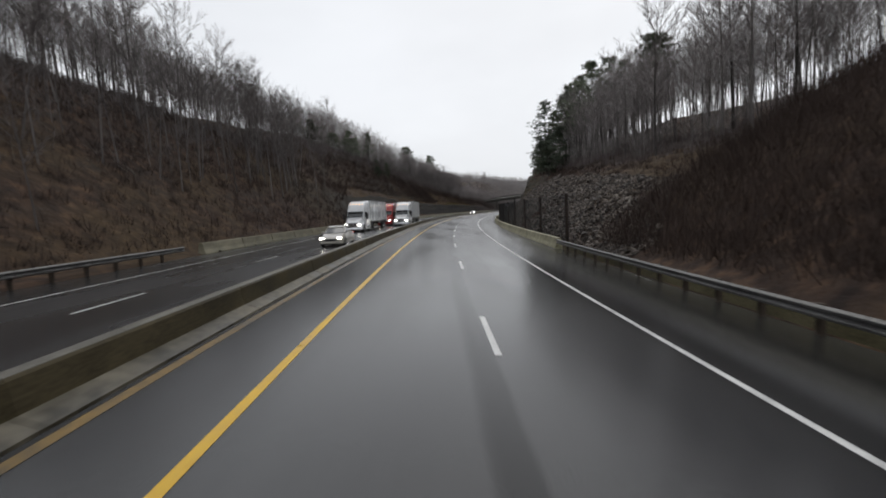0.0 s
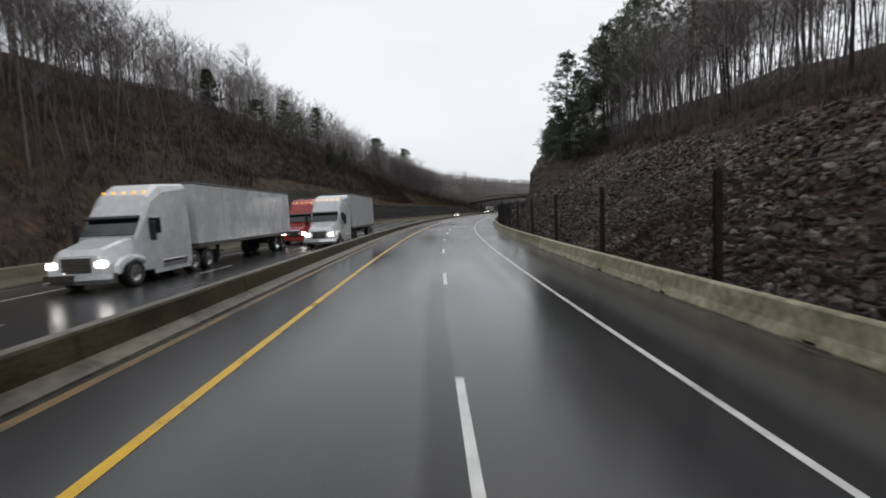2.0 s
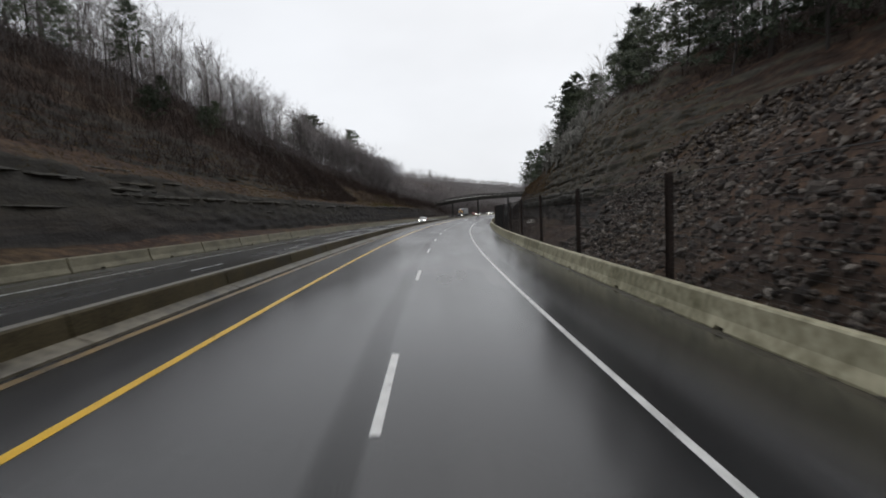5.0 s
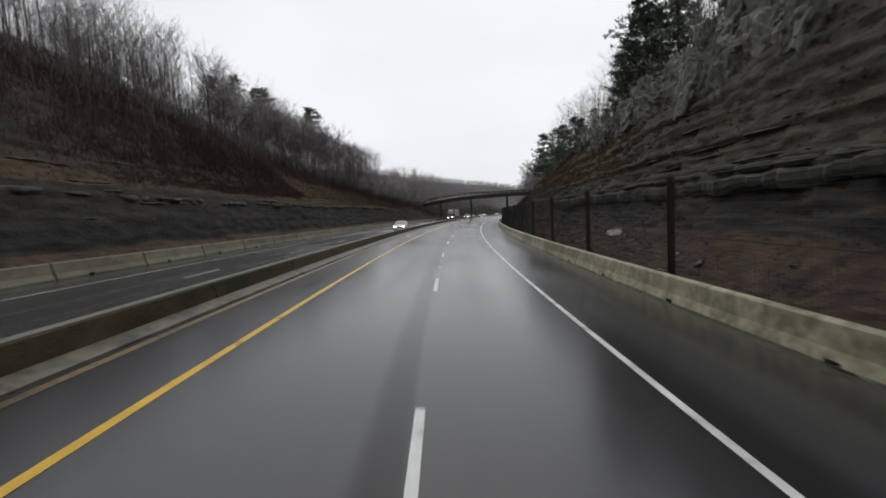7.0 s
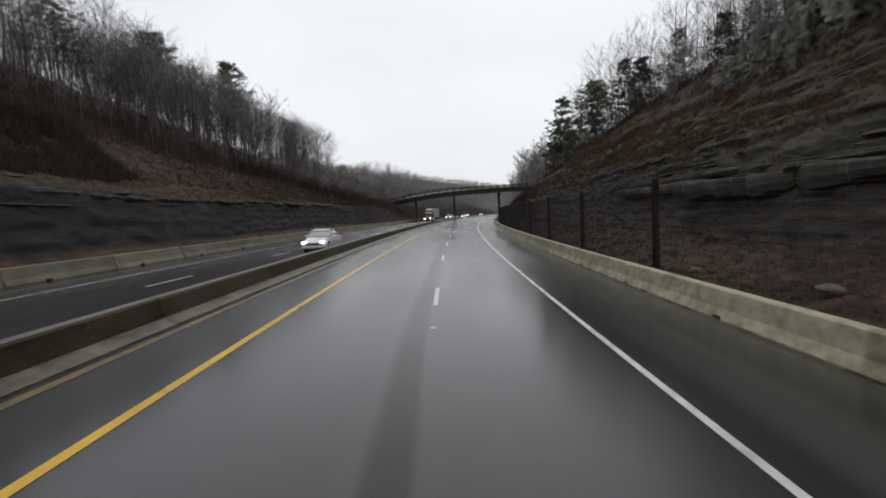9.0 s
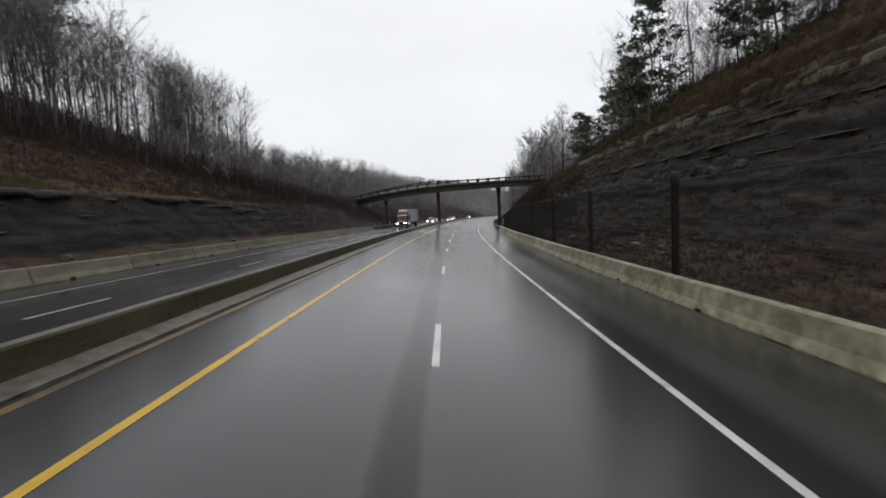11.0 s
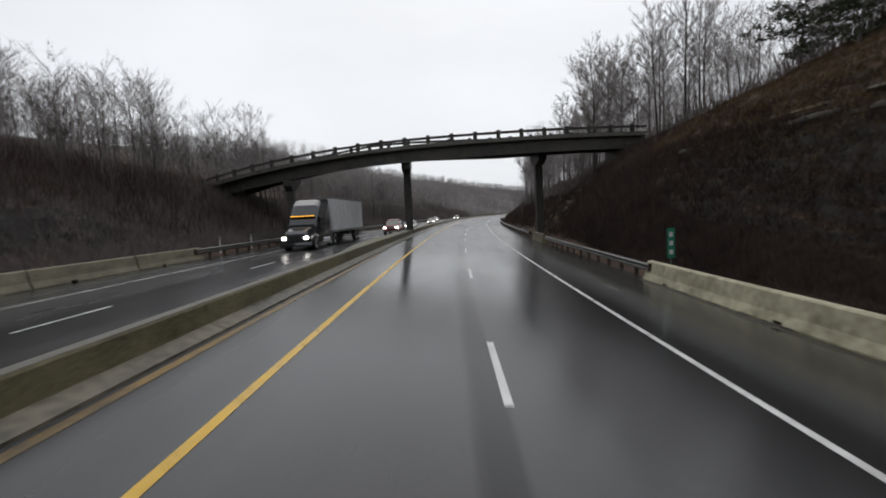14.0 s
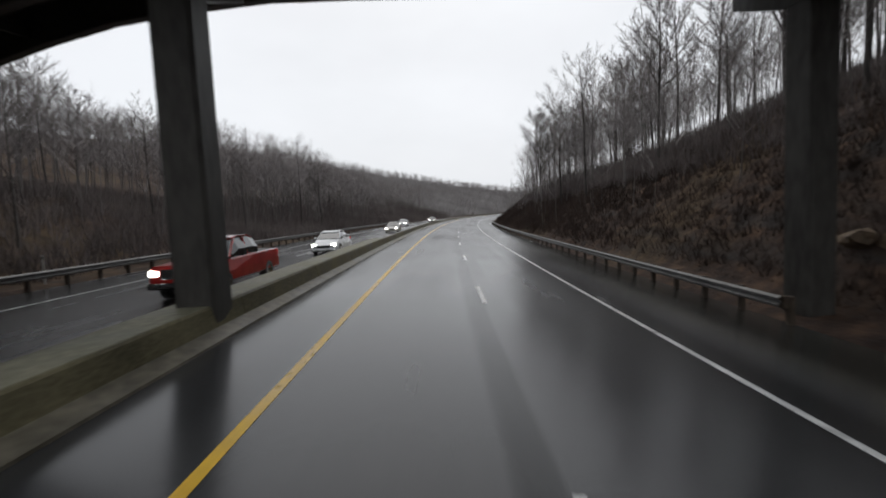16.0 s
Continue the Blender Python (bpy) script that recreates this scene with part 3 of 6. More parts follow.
def barrier(name, u, z, s0, s1, geo, material, label, turn=0, group="", category="barrier"):
    b = thing(name, stand(s0, u, z), label, category, group)
    me = mesh("segment", *geo, material)
    count = int((s1 - s0) / PIECE)
    for i in range(count):
        ob = new("segment", me)
        ob.parent = b
        ob.matrix_world = stand(s0 + (i + 0.5) * PIECE, u, z, turn)
        ob.matrix_parent_inverse = Matrix()
        ob.matrix_local = b.matrix_world.inverted() @ stand(s0 + (i + 0.5) * PIECE, u, z, turn)
    return b


h = PIECE / 2 + 0.004
slotted = join(prism(SIDE_PROFILE, -h, 0.9), prism(SLOT_PROFILE, 0.9, 1.25), prism(SIDE_PROFILE, 1.25, h))
barrier("concrete_barrier", 7.25, float(road_z(7.25)), 40, 308.7, slotted, CONCRETE, "weathered tan concrete barrier below the rock cut", group="concrete barriers")
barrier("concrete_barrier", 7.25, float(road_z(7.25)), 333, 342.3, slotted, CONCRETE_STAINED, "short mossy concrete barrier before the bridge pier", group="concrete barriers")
barrier("concrete_barrier", -17.4, 0.36, 38.2, 318.9, slotted, CONCRETE_FAR, "tan concrete barrier along the far shoulder", turn=180, group="concrete barriers")
narrow, wide = prism(MEDIAN_PROFILE, -h, h), prism(WIDE_PROFILE, -h, h)
medians = (barrier("median_barrier", -6.42, 0.36, -80, 286.01, narrow, CONCRETE_MOSSY, "low mossy concrete median barrier between the carriageways", group="median barriers"),
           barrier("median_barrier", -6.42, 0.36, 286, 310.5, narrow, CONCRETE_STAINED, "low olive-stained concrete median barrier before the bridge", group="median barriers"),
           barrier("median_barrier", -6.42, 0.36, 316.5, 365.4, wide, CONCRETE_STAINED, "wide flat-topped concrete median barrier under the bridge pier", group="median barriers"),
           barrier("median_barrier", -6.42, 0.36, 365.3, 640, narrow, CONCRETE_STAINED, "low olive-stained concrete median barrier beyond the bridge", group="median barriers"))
toe = mesh("toe", *prism(TOE_PROFILE, -h, h), GUTTER)
# thin slabs on the tops; the narrow one has the wet reflection painted in
caps = mesh("cap", *box(0.38, 0.62, -h, h, 0.65, 0.672, 0.008), CONCRETE_TOP), mesh("cap", *box(-0.33, 0.6, -h, h, 0.65, 0.672, 0.008), CONCRETE_CAP)
taper = part("segment", loft([[(x, y, z) for x, z in p] for p, y in ((MEDIAN_PROFILE, -h), (WIDE_PROFILE, h))]), CONCRETE_STAINED, medians[2], at=medians[2].matrix_world.inverted() @ stand(313.45, -6.42, 0.36))
part("cap", loft([[(a, y, 0.65), (0.61, y, 0.65), (0.61, y, 0.672), (a, y, 0.672)] for a, y in ((0.38, -h), (-0.33, h))]), CONCRETE_CAP, taper, "widening mossy top")
part("toe", toe, None, taper, "pale silty toe")
for i, b in enumerate(medians):
    for seg in [c for c in b.children if c is not taper]:
        part("cap", caps[i == 2], None, seg, "top with the wet sheen painted pale" if i != 2 else "wide mossy top")
        part("toe", toe, None, seg, "pale silty toe")
# silt and litter along the foot of the barrier
rng = random.Random(3)
sv, sf = [], []
for i, s in enumerate(np.arange(40, 308.5, 0.35)):
    w = 0.12 + 0.3 * abs(noise.noise(Vector((s * 0.35, 0, 0)))) + 0.16 * abs(noise.noise(Vector((s * 1.7, 4, 0)))) + rng.uniform(0, 0.05)
    for u, lift in ((7.27, 0.035), (7.25 - w * 0.5, 0.022), (7.25 - w, 0.004)):
        sv.append(tuple(float(c) for c in place(s, u, float(road_z(u)) + lift)))
    if i:
        for k in (0, 1):
            a = 3 * (i - 1) + k
            sf.append((a, a + 3, a + 4, a + 1))
tagged(part("silt", (sv, sf), SILT), "dark wet silt and litter along the barrier foot", "silt", kind="stuff")


# ---------------------------------------------------------------- guardrails
def w_beam(length):
    prof = [(0.0, 0.0), (0.075, 0.05), (0.075, 0.09), (0.0, 0.135), (0.0, 0.175), (0.075, 0.22), (0.075, 0.26), (0.0, 0.31)]
    back = [(x - 0.012, z) for x, z in prof][::-1]
    return prism(([(-x, z) for x, z in prof + back]), -length / 2, length / 2)


def guardrail(u, z, s0, s1, label, side):
    g = thing("guardrail", stand(s0, u, z), label, "guardrail", "guardrails")
    inv = g.matrix_world.inverted()
    turn = 0 if side > 0 else 180
    rail = mesh("rail", *w_beam(3.84), GALVANISED)
    post = mesh("post", *box(-0.07, 0.07, -0.08, 0.08, -0.3, 0.72, 0.01), TIMBER_POST)
    block = mesh("block", *box(-0.08, 0.08, -0.07, 0.07, 0.42, 0.74, 0.01), TIMBER_POST)
    n = int((s1 - s0) / 3.81)
    for i in range(n):
        part("rail", rail, None, g, at=inv @ stand(s0 + 3.81 * (i + 0.5), u, z + 0.44, turn))
        for k in (0.0, 0.5):
            s = s0 + 3.81 * (i + k)
            part("post", post, None, g, at=inv @ stand(s, u + 0.26 * side, z, turn))
            part("block", block, None, g, at=inv @ stand(s, u + 0.1 * side, z, turn))
    return g


guardrail(7.3, float(road_z(7.3)), -71, 40.0, "weathered steel guardrail on timber posts meeting the barrier", 1)
guardrail(7.3, float(road_z(7.3)), 308, 334, "weathered steel guardrail between barrier and bridge", 1)
guardrail(7.3, float(road_z(7.3)), 342, 470, "weathered steel guardrail curving along the wooded slope", 1)
guardrail(-17.4, 0.36, -71, 38.2, "steel guardrail on the far shoulder below the brush", -1)
guardrail(-17.4, 0.36, 318, 470, "steel guardrail on the far shoulder near the bridge", -1)
barrier("low_wall", 7.75, -0.95, -70, 40, prism(SIDE_PROFILE, -h, h), CONCRETE_STAINED, "low stained concrete wall behind the guardrail", category="wall")

# ---------------------------------------------------------------- rockfall fence
FU, FZ = 8.45, -0.6
fence = thing("rockfall_fence", stand(41, FU, FZ), "tall dark rockfall fence of wire mesh on rusted posts", "fence")
inv = fence.matrix_world.inverted()
post = mesh("post", *join(box(-0.09, 0.09, -0.12, -0.09, -0.3, 4.05, 0.006), box(-0.09, 0.09, 0.09, 0.12, -0.3, 4.05, 0.006), box(-0.02, 0.02, -0.1, 0.1, -0.3, 4.05, 0.004), box(-0.12, 0.12, -0.15, 0.15, -0.02, 0.03, 0.005)), POST_STEEL)
FENCE_S = [41.1 + 10.1 * i for i in range(20)] + [243.0 + 10.0 * i for i in range(6)]
for s in FENCE_S:
    part("post", post, None, fence, at=inv @ stand(s, FU, FZ))
wv, wf = [], []


def wire(a, b, r):
    """A thin three-sided wire between two places."""
    o = len(wv)
    a, b = Vector(a), Vector(b)
    d = (b - a).normalized()
    p = d.orthogonal().normalized()
    q = d.cross(p)
    for c in (a, b):
        for k in range(3):
            w = 2 * math.pi * k / 3
            wv.append(tuple(inv @ (c + (p * math.cos(w) + q * math.sin(w)) * r)))
    for k in range(3):
        j = (k + 1) % 3
        wf.append((o + k, o + j, o + 3 + j, o + 3 + k))


rng = random.Random(4)
for a, b in zip(FENCE_S[:-1], FENCE_S[1:]):
    for z in np.arange(0.12, 3.95, 0.17):
        sag = rng.uniform(-0.03, 0.03)
        m = (a + b) / 2
        wire(place(a, FU, FZ + z), place(m, FU + 0.05 + sag, FZ + z + sag), 0.007)
        wire(place(m, FU + 0.05 + sag, FZ + z + sag), place(b, FU, FZ + z), 0.007)
    for s in np.arange(a + 0.17, b, 0.17):
        wire(place(s, FU + 0.02, FZ + 0.1), place(s, FU + 0.02, FZ + 3.92), 0.007)
part("wire_mesh", (wv, wf), WIRE, fence, "dark wire mesh", kind="stuff")
for z in (3.95, 2.0, 0.1):
    part("cable", tube([inv @ Vector(place(s, FU + 0.03, FZ + z)) for s in FENCE_S], [0.016] * len(FENCE_S), 5), WIRE, fence, "steel cable")

# small green marker by the end of the barrier
marker = thing("mile_marker", stand(307.5, 8.0, -0.6), "small green mile marker on a thin steel post", "road sign")
part("post", box(-0.03, 0.03, -0.02, 0.02, -0.2, 2.2, 0.004), GALVANISED, marker)
part("panel", box(-0.15, 0.15, -0.035, -0.022, 1.0, 2.2, 0.004), plain("green sign sheet", (0.01, 0.16, 0.10), 0.4), marker, "green sign panel")
for z in (1.25, 1.6, 1.95):
    part("bar", box(-0.07, 0.07, -0.042, -0.036, z - 0.09, z + 0.09, 0.002), LINE_WHITE, marker, "pale bar")

# ---------------------------------------------------------------- overbridge
B0 = stand(339.6, -5.85, 0, 4.0)
bridge = thing("overbridge", B0, "dark steel girder overbridge on concrete piers with a post rail", "bridge")
X0, X1, HALF = -33.0, 26.0, 2.8


def deck_z(x):
    """Underside of the near girder along the bridge, which climbs and flattens."""
    return 8.45 - 0.0021 * (x - 13) ** 2 + 0.0012 * max(0.0, x - 3) ** 2


def deck_y(x):
    """The bridge bends away at its ends."""
    return 0.011 * x * x if x < 0 else 0.003 * x * x


def deck_width(x):
    """The deck flares towards its lower end."""
    return 8.2 - (0.24 if x < 0 else 0.08) * x


def soffit(x, y):
    """Underside at (x, y): the deck is banked, its far side higher."""
    return deck_z(x) + float(np.interp(x, [-5, 10], [1.3, 0.4])) * (y - deck_y(x) + HALF) / deck_width(x)


def across(x, y):
    """From -HALF..HALF to the true place across the deck."""
    return deck_y(x) - HALF + (y + HALF) / (2 * HALF) * deck_width(x)


def along(mid, profile, n=24):
    """A profile in (across, up), round the line at mid, swept along the bridge."""
    rings = []
    for x in np.linspace(X0, X1, n):
        c = across(x, mid)
        rings.append([(x, c + y, soffit(x, c + y) + z) for y, z in profile])
    return loft(rings)


I_BEAM = [(-0.22, 0), (0.22, 0), (0.22, 0.06), (0.03, 0.07), (0.03, 1.22), (0.18, 1.24), (0.18, 1.3), (-0.18, 1.3), (-0.18, 1.24), (-0.03, 1.22), (-0.03, 0.07), (-0.22, 0.06)]
for y in (-2.42, -0.8, 0.8, 2.42):
    part("girder", along(y, I_BEAM), BRIDGE_STEEL, bridge, "rusty brown steel girder")
slab = []
for x in np.linspace(X0, X1, 24):
    a, b = across(x, -HALF), across(x, HALF)
    slab.append([(x, y, soffit(x, y) + z) for y, z in ((a, 1.36), (a + 0.3, 1.3), (b - 0.3, 1.3), (b, 1.36), (b, 1.75), (b - 0.3, 1.75), (b - 0.32, 1.58), (a + 0.32, 1.58), (a + 0.3, 1.75), (a, 1.75))])
part("deck", loft(slab), BRIDGE_CONCRETE, bridge, "stained concrete deck with kerbs")
for y in (-HALF + 0.1, HALF - 0.1):
    for x in np.arange(X0 + 1, X1, 2.45):
        c = across(x, y)
        z = soffit(x, c)
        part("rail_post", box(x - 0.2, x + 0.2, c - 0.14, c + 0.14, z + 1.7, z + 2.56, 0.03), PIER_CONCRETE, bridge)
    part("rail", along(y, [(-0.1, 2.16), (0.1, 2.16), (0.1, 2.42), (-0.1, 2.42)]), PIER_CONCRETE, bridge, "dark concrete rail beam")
for x in np.arange(X0 + 4, X1, 5.2):
    ends = [(c, soffit(x, c)) for c in (across(x, -2.4), across(x, 2.4))]
    part("brace", loft([[(x - 0.08, c, z + 0.4), (x + 0.08, c, z + 0.4), (x + 0.08, c, z + 0.75), (x - 0.08, c, z + 0.75)] for c, z in ends]), BRIDGE_STEEL, bridge)
binv = B0.inverted()
for s, u, base, w in ((342.9, 8.74, -0.8, 0.4), (340.0, -6.12, 0.9, 0.4), (339.25, -19.1, 0.2, 0.36)):
    p = binv @ Vector(place(s, u, base))
    x, y = p.x, p.y
    lo, hi = max(y - 2.3, across(x, -2.6)), min(y + 2.7, across(x, 2.6))
    outline = [(lo, soffit(x, lo) - 0.6), (y - 0.5, soffit(x, y) - 1.25), (y + 0.5, soffit(x, y) - 1.2), (hi, soffit(x, hi) - 0.6), (hi, soffit(x, hi) - 0.02), (lo, soffit(x, lo) - 0.02)]
    cap = loft([[(x + d, a, b) for a, b in outline] for d in (-0.42, 0.42)])
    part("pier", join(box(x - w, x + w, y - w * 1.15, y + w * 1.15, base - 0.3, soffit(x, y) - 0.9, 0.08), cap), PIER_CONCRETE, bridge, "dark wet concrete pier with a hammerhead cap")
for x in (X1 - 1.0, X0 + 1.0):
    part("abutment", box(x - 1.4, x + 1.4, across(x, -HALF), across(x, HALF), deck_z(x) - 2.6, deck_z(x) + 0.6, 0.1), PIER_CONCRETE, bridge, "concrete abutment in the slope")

# white delineator posts behind the far guardrail
for s in (322.5, 327.5, 338.0, 350.0, 365.0):
    d = thing("delineator_post", stand(s, -18.3, ground_z(s, -18.3)), "thin white delineator post behind the guardrail", "marker post", "delineators")
    part("stem", box(-0.05, 0.05, -0.012, 0.012, -0.2, 1.25, 0.004), LINE_WHITE, d)
    part("reflector", box(-0.04, 0.04, -0.02, -0.013, 1.05, 1.2, 0.003), GALVANISED, d)

# ---------------------------------------------------------------- loose rock
def stone_geo(seed, flat=0.6, fine=2):
    r = random.Random(seed)
    bm = bmesh.new()
    bmesh.ops.create_icosphere(bm, subdivisions=fine, radius=0.5)
    for v in bm.verts:
        v.co *= r.uniform(0.72, 1.2)
        v.co.z *= flat
        v.co.x *= 1.25
    # break the roundness with a few flat cuts
    for _ in range(4):
        d = Vector((r.uniform(-1, 1), r.uniform(-1, 1), r.uniform(-1, 1))).normalized()
        for v in bm.verts:
            o = v.co.dot(d) - 0.3
            if o > 0:
                v.co -= d * o * 0.85
    bmesh.ops.dissolve_limit(bm, angle_limit=0.12, verts=bm.verts[:], edges=bm.edges[:])
    bm.verts.index_update()
    geo = [tuple(v.co) for v in bm.verts], [tuple(v.index for v in f.verts) for f in bm.faces]
    bm.free()
    return geo


STONES = [stone_geo(i, 0.5 + 0.11 * (i % 5)) for i in range(10)]
CHIPS = [stone_geo(400 + i, 0.55 + 0.1 * (i % 5), 1) for i in range(14)]
STONE_MESHES = [mesh("stone", *g, ROCK) for g in STONES]
rng = random.Random(11)
rubble = thing("rubble_slope", stand(60, 12, 0), "talus of broken grey sandstone blocks behind the fence", "rock slope")
rinv = rubble.matrix_world.inverted()


def lie(s, u, size):
    """A pose for a stone that lies on the slope."""
    m = stand(s, u, ground_z(s, u) + size * 0.12)
    return m @ pose(0, 0, 0, rng.gauss(0, 38), rng.gauss(-24, 34), rng.uniform(0, 360)) @ Matrix.Diagonal((size * rng.uniform(0.75, 1.35), size, size * rng.uniform(0.7, 1.2), 1))


def rubble_top(s):
    """How far up the slope the bare rock reaches."""
    return float(np.interp(s, [30, 38, 60, 97, 120, 134, 145], [10, 15.5, 17.5, 20.5, 23.5, 19, 12]))


for i in range(300):
    s = rng.uniform(48, 112)
    u = rng.uniform(9.2, 9.2 + (rubble_top(s) - 9.2) * rng.random() ** 0.5 * 0.8)
    part("stone", STONE_MESHES[i % 8], None, rubble, at=rinv @ lie(s, u, rng.uniform(0.16, 0.42)))
rv, rf = [], []
for i in range(24000):
    s = rng.uniform(31, 142)
    top = rubble_top(s)
    u = 9.0 + (top - 9.0) * rng.random()
    m = rinv @ lie(s, u, rng.uniform(0.12, 0.36) * (1 if rng.random() < 0.93 else rng.uniform(1.3, 2.2)))
    g = CHIPS[rng.randrange(14)]
    o = len(rv)
    rv.extend(tuple(m @ Vector(p)) for p in g[0])
    rf.extend(tuple(k + o for k in f) for f in g[1])
STONE_MIX = surface("broken sandstone", (0.03, 0.024, 0.021), (0.092, 0.075, 0.063), (0.45, 0.75), 6, 0.5, 0.6, 0.03, third=(0.22, 0.195, 0.17), spec=0.2, island=0.5)
part("loose_stone", (rv, rf), STONE_MIX, rubble, "small broken stones", kind="stuff")

# fallen blocks at the foot of the cuts and on the ledges
rng = random.Random(23)
big = mesh("block", *stone_geo(77, 0.38), surface("pale sandstone", (0.2, 0.185, 0.16), (0.36, 0.34, 0.3), (0.5, 0.75), 6, 0.8, 0.5, 0.04, coord="obj"))
tagged(part("boulder", big, None), "pale flat sandstone boulder lying behind the barrier", "boulder", "boulders").matrix_world = stand(182.8, 13.3, ground_z(182.8, 13.3) + 0.12) @ pose(0, 0, 0, 8, -14, 70) @ Matrix.Diagonal((1.75, 1.6, 1.5, 1))
for i in range(26):
    s = rng.uniform(150, 300)
    side = 1 if rng.random() < 0.75 else -1
    u = rng.uniform(10.0, 14.6) if side > 0 else -rng.uniform(19.4, 23)
    size = rng.uniform(0.25, 0.7)
    ob = tagged(part("boulder", STONE_MESHES[i % 8], None), "dark grey fallen sandstone block on the slope", "boulder", "boulders")
    ob.matrix_world = stand(s, u, ground_z(s, u) + size * 0.1) @ pose(0, 0, 0, rng.uniform(-15, 15), rng.uniform(-30, 5), rng.uniform(0, 360)) @ Matrix.Diagonal((size, size, size, 1))

# jutting beds of the cliffs: long slabs standing proud of the face
SHALE = surface("bedded dark shale", (0.033, 0.032, 0.029), (0.083, 0.077, 0.064), (0.55, 0.8), 3, 0.3, 0.7, 0.06, stretch=(0.4, 0.4, 3.0), third=(0.1, 0.085, 0.065), spec=0.15)
MOSSY_ROCK = surface("mossy bedded sandstone", (0.036, 0.034, 0.028), (0.092, 0.084, 0.066), (0.55, 0.8), 4, 0.4, 0.7, 0.06, stretch=(0.5, 0.5, 2.5), third=(0.14, 0.12, 0.075), spec=0.12)


def ledge(s0, s1, z, depth, thick, side, seed):
    """One broken bed: a slab whose lip wanders in and out."""
    r = random.Random(seed)
    rings = []
    n = max(6, int((s1 - s0) / 0.42))
    run, block = 1, 1.0
    for i in range(n + 1):
        s = s0 + (s1 - s0) * i / n
        e = max(0.0, math.sin(math.pi * i / n)) ** (0.35 if s1 - s0 > 3 else 0.1)
        if i % run == 0:
            run, block = r.choice((2, 3, 4, 6)), r.uniform(0.35, 1.15)
        d = depth * e * (0.3 * block + 0.7 * block * (0.6 + 0.6 * abs(noise.noise(Vector((s * 0.9, seed, 0)))))) + r.uniform(-0.05, 0.05) + depth * 0.28 * noise.noise(Vector((s * 1.6, seed, 2)))
        t = thick * (0.75 + 0.4 * noise.noise(Vector((s * 0.3, seed, 5)))) * (0.55 + 0.45 * e)
        zz = z + 0.25 * noise.noise(Vector((s * 0.06, seed, 9))) + 0.22 * thick * noise.noise(Vector((s * 1.3, seed, 4)))
        u = (face_u(side, s - 1.2, zz) + face_u(side, s, zz) + face_u(side, s + 1.2, zz)) / 3 + side * (0.05 if z > 3.6 else 0.25)
        inner, outer = u + side * 1.4, u - side * d
        pts = [(inner, zz - t), (outer + side * 0.12, zz - t), (outer, zz - t * 0.6), (outer + side * 0.05, zz - t * 0.15), (outer + side * 0.16, zz), (inner, zz + 0.15)]
        if side < 0:
            pts = pts[::-1]
        rings.append([tuple(float(c) for c in place(s, a, b)) for a, b in pts])
    return loft(rings)


def face_u(land, s, z):
    """Where the hillside stands at that height."""
    i = min(max(int(np.searchsorted(GS, s)), 0), len(GS) - 1)
    r = (right if land > 0 else left)[i]
    return land * float(np.interp(z, r[:, 1], r[:, 0]))


PALE_BED = surface("pale tan sandstone", (0.075, 0.066, 0.045), (0.19, 0.168, 0.118), (0.55, 0.8), 3, 0.4, 0.8, 0.06, stretch=(0.7, 0.7, 2.0), third=(0.3, 0.27, 0.2), spec=0.15)
rng = random.Random(31)
CLIFFS, MADE = [], itertools.count(1)
for side, label in ((1, "dark bedded shale and sandstone cliff with mossy ledges behind the fence"), (-1, "dark bedded rock ledges beyond the far carriageway")):
    cliff = thing("rock_cut", stand(200, side * 12, 0), label, "cliff", "rock cuts")
    CLIFFS.append((cliff, cliff.matrix_world.inverted(), side))


def bed_piece(which, s0, s1, z, depth, thick, material):
    cliff, cinv, side = CLIFFS[which]
    v, f = ledge(s0, s1, z, depth, thick, side, next(MADE) * 7 + which)
    part("ledge", ([tuple(cinv @ Vector(p)) for p in v], f), material, cliff)


def row_of(which, s0, s1, run, gap, zf, depth, thick, material):
    """Pieces of one bed, end to end or with gaps."""
    s = s0
    while s < s1:
        e = s + rng.uniform(*run)
        bed_piece(which, s, e, zf(s) + rng.uniform(-0.1, 0.1), rng.uniform(*depth), rng.uniform(*thick), material)
        s = e + rng.uniform(*gap)


# the massive bed that overhangs the dark wall, and the thinner one that carries on
row_of(0, 148, 216, (9, 17), (-3.0, -1.5), lambda s: 3.8, (1.3, 1.9), (0.8, 1.25), SHALE)
row_of(0, 150, 214, (2, 6), (-0.3, 1.5), lambda s: 4.25, (0.8, 1.2), (0.3, 0.5), MOSSY_ROCK)
row_of(0, 216, 300, (3, 9), (0.0, 3.0), lambda s: 3.1, (0.25, 0.5), (0.18, 0.35), SHALE)
# thin mossy beds above
for k in range(110):
    s0 = rng.uniform(147, 258)
    z = rng.uniform(4.2, 8.9)
    bed_piece(0, s0, s0 + rng.uniform(1.4, 6.5), z, rng.uniform(0.12, 0.42), rng.uniform(0.1, 0.26), MOSSY_ROCK)
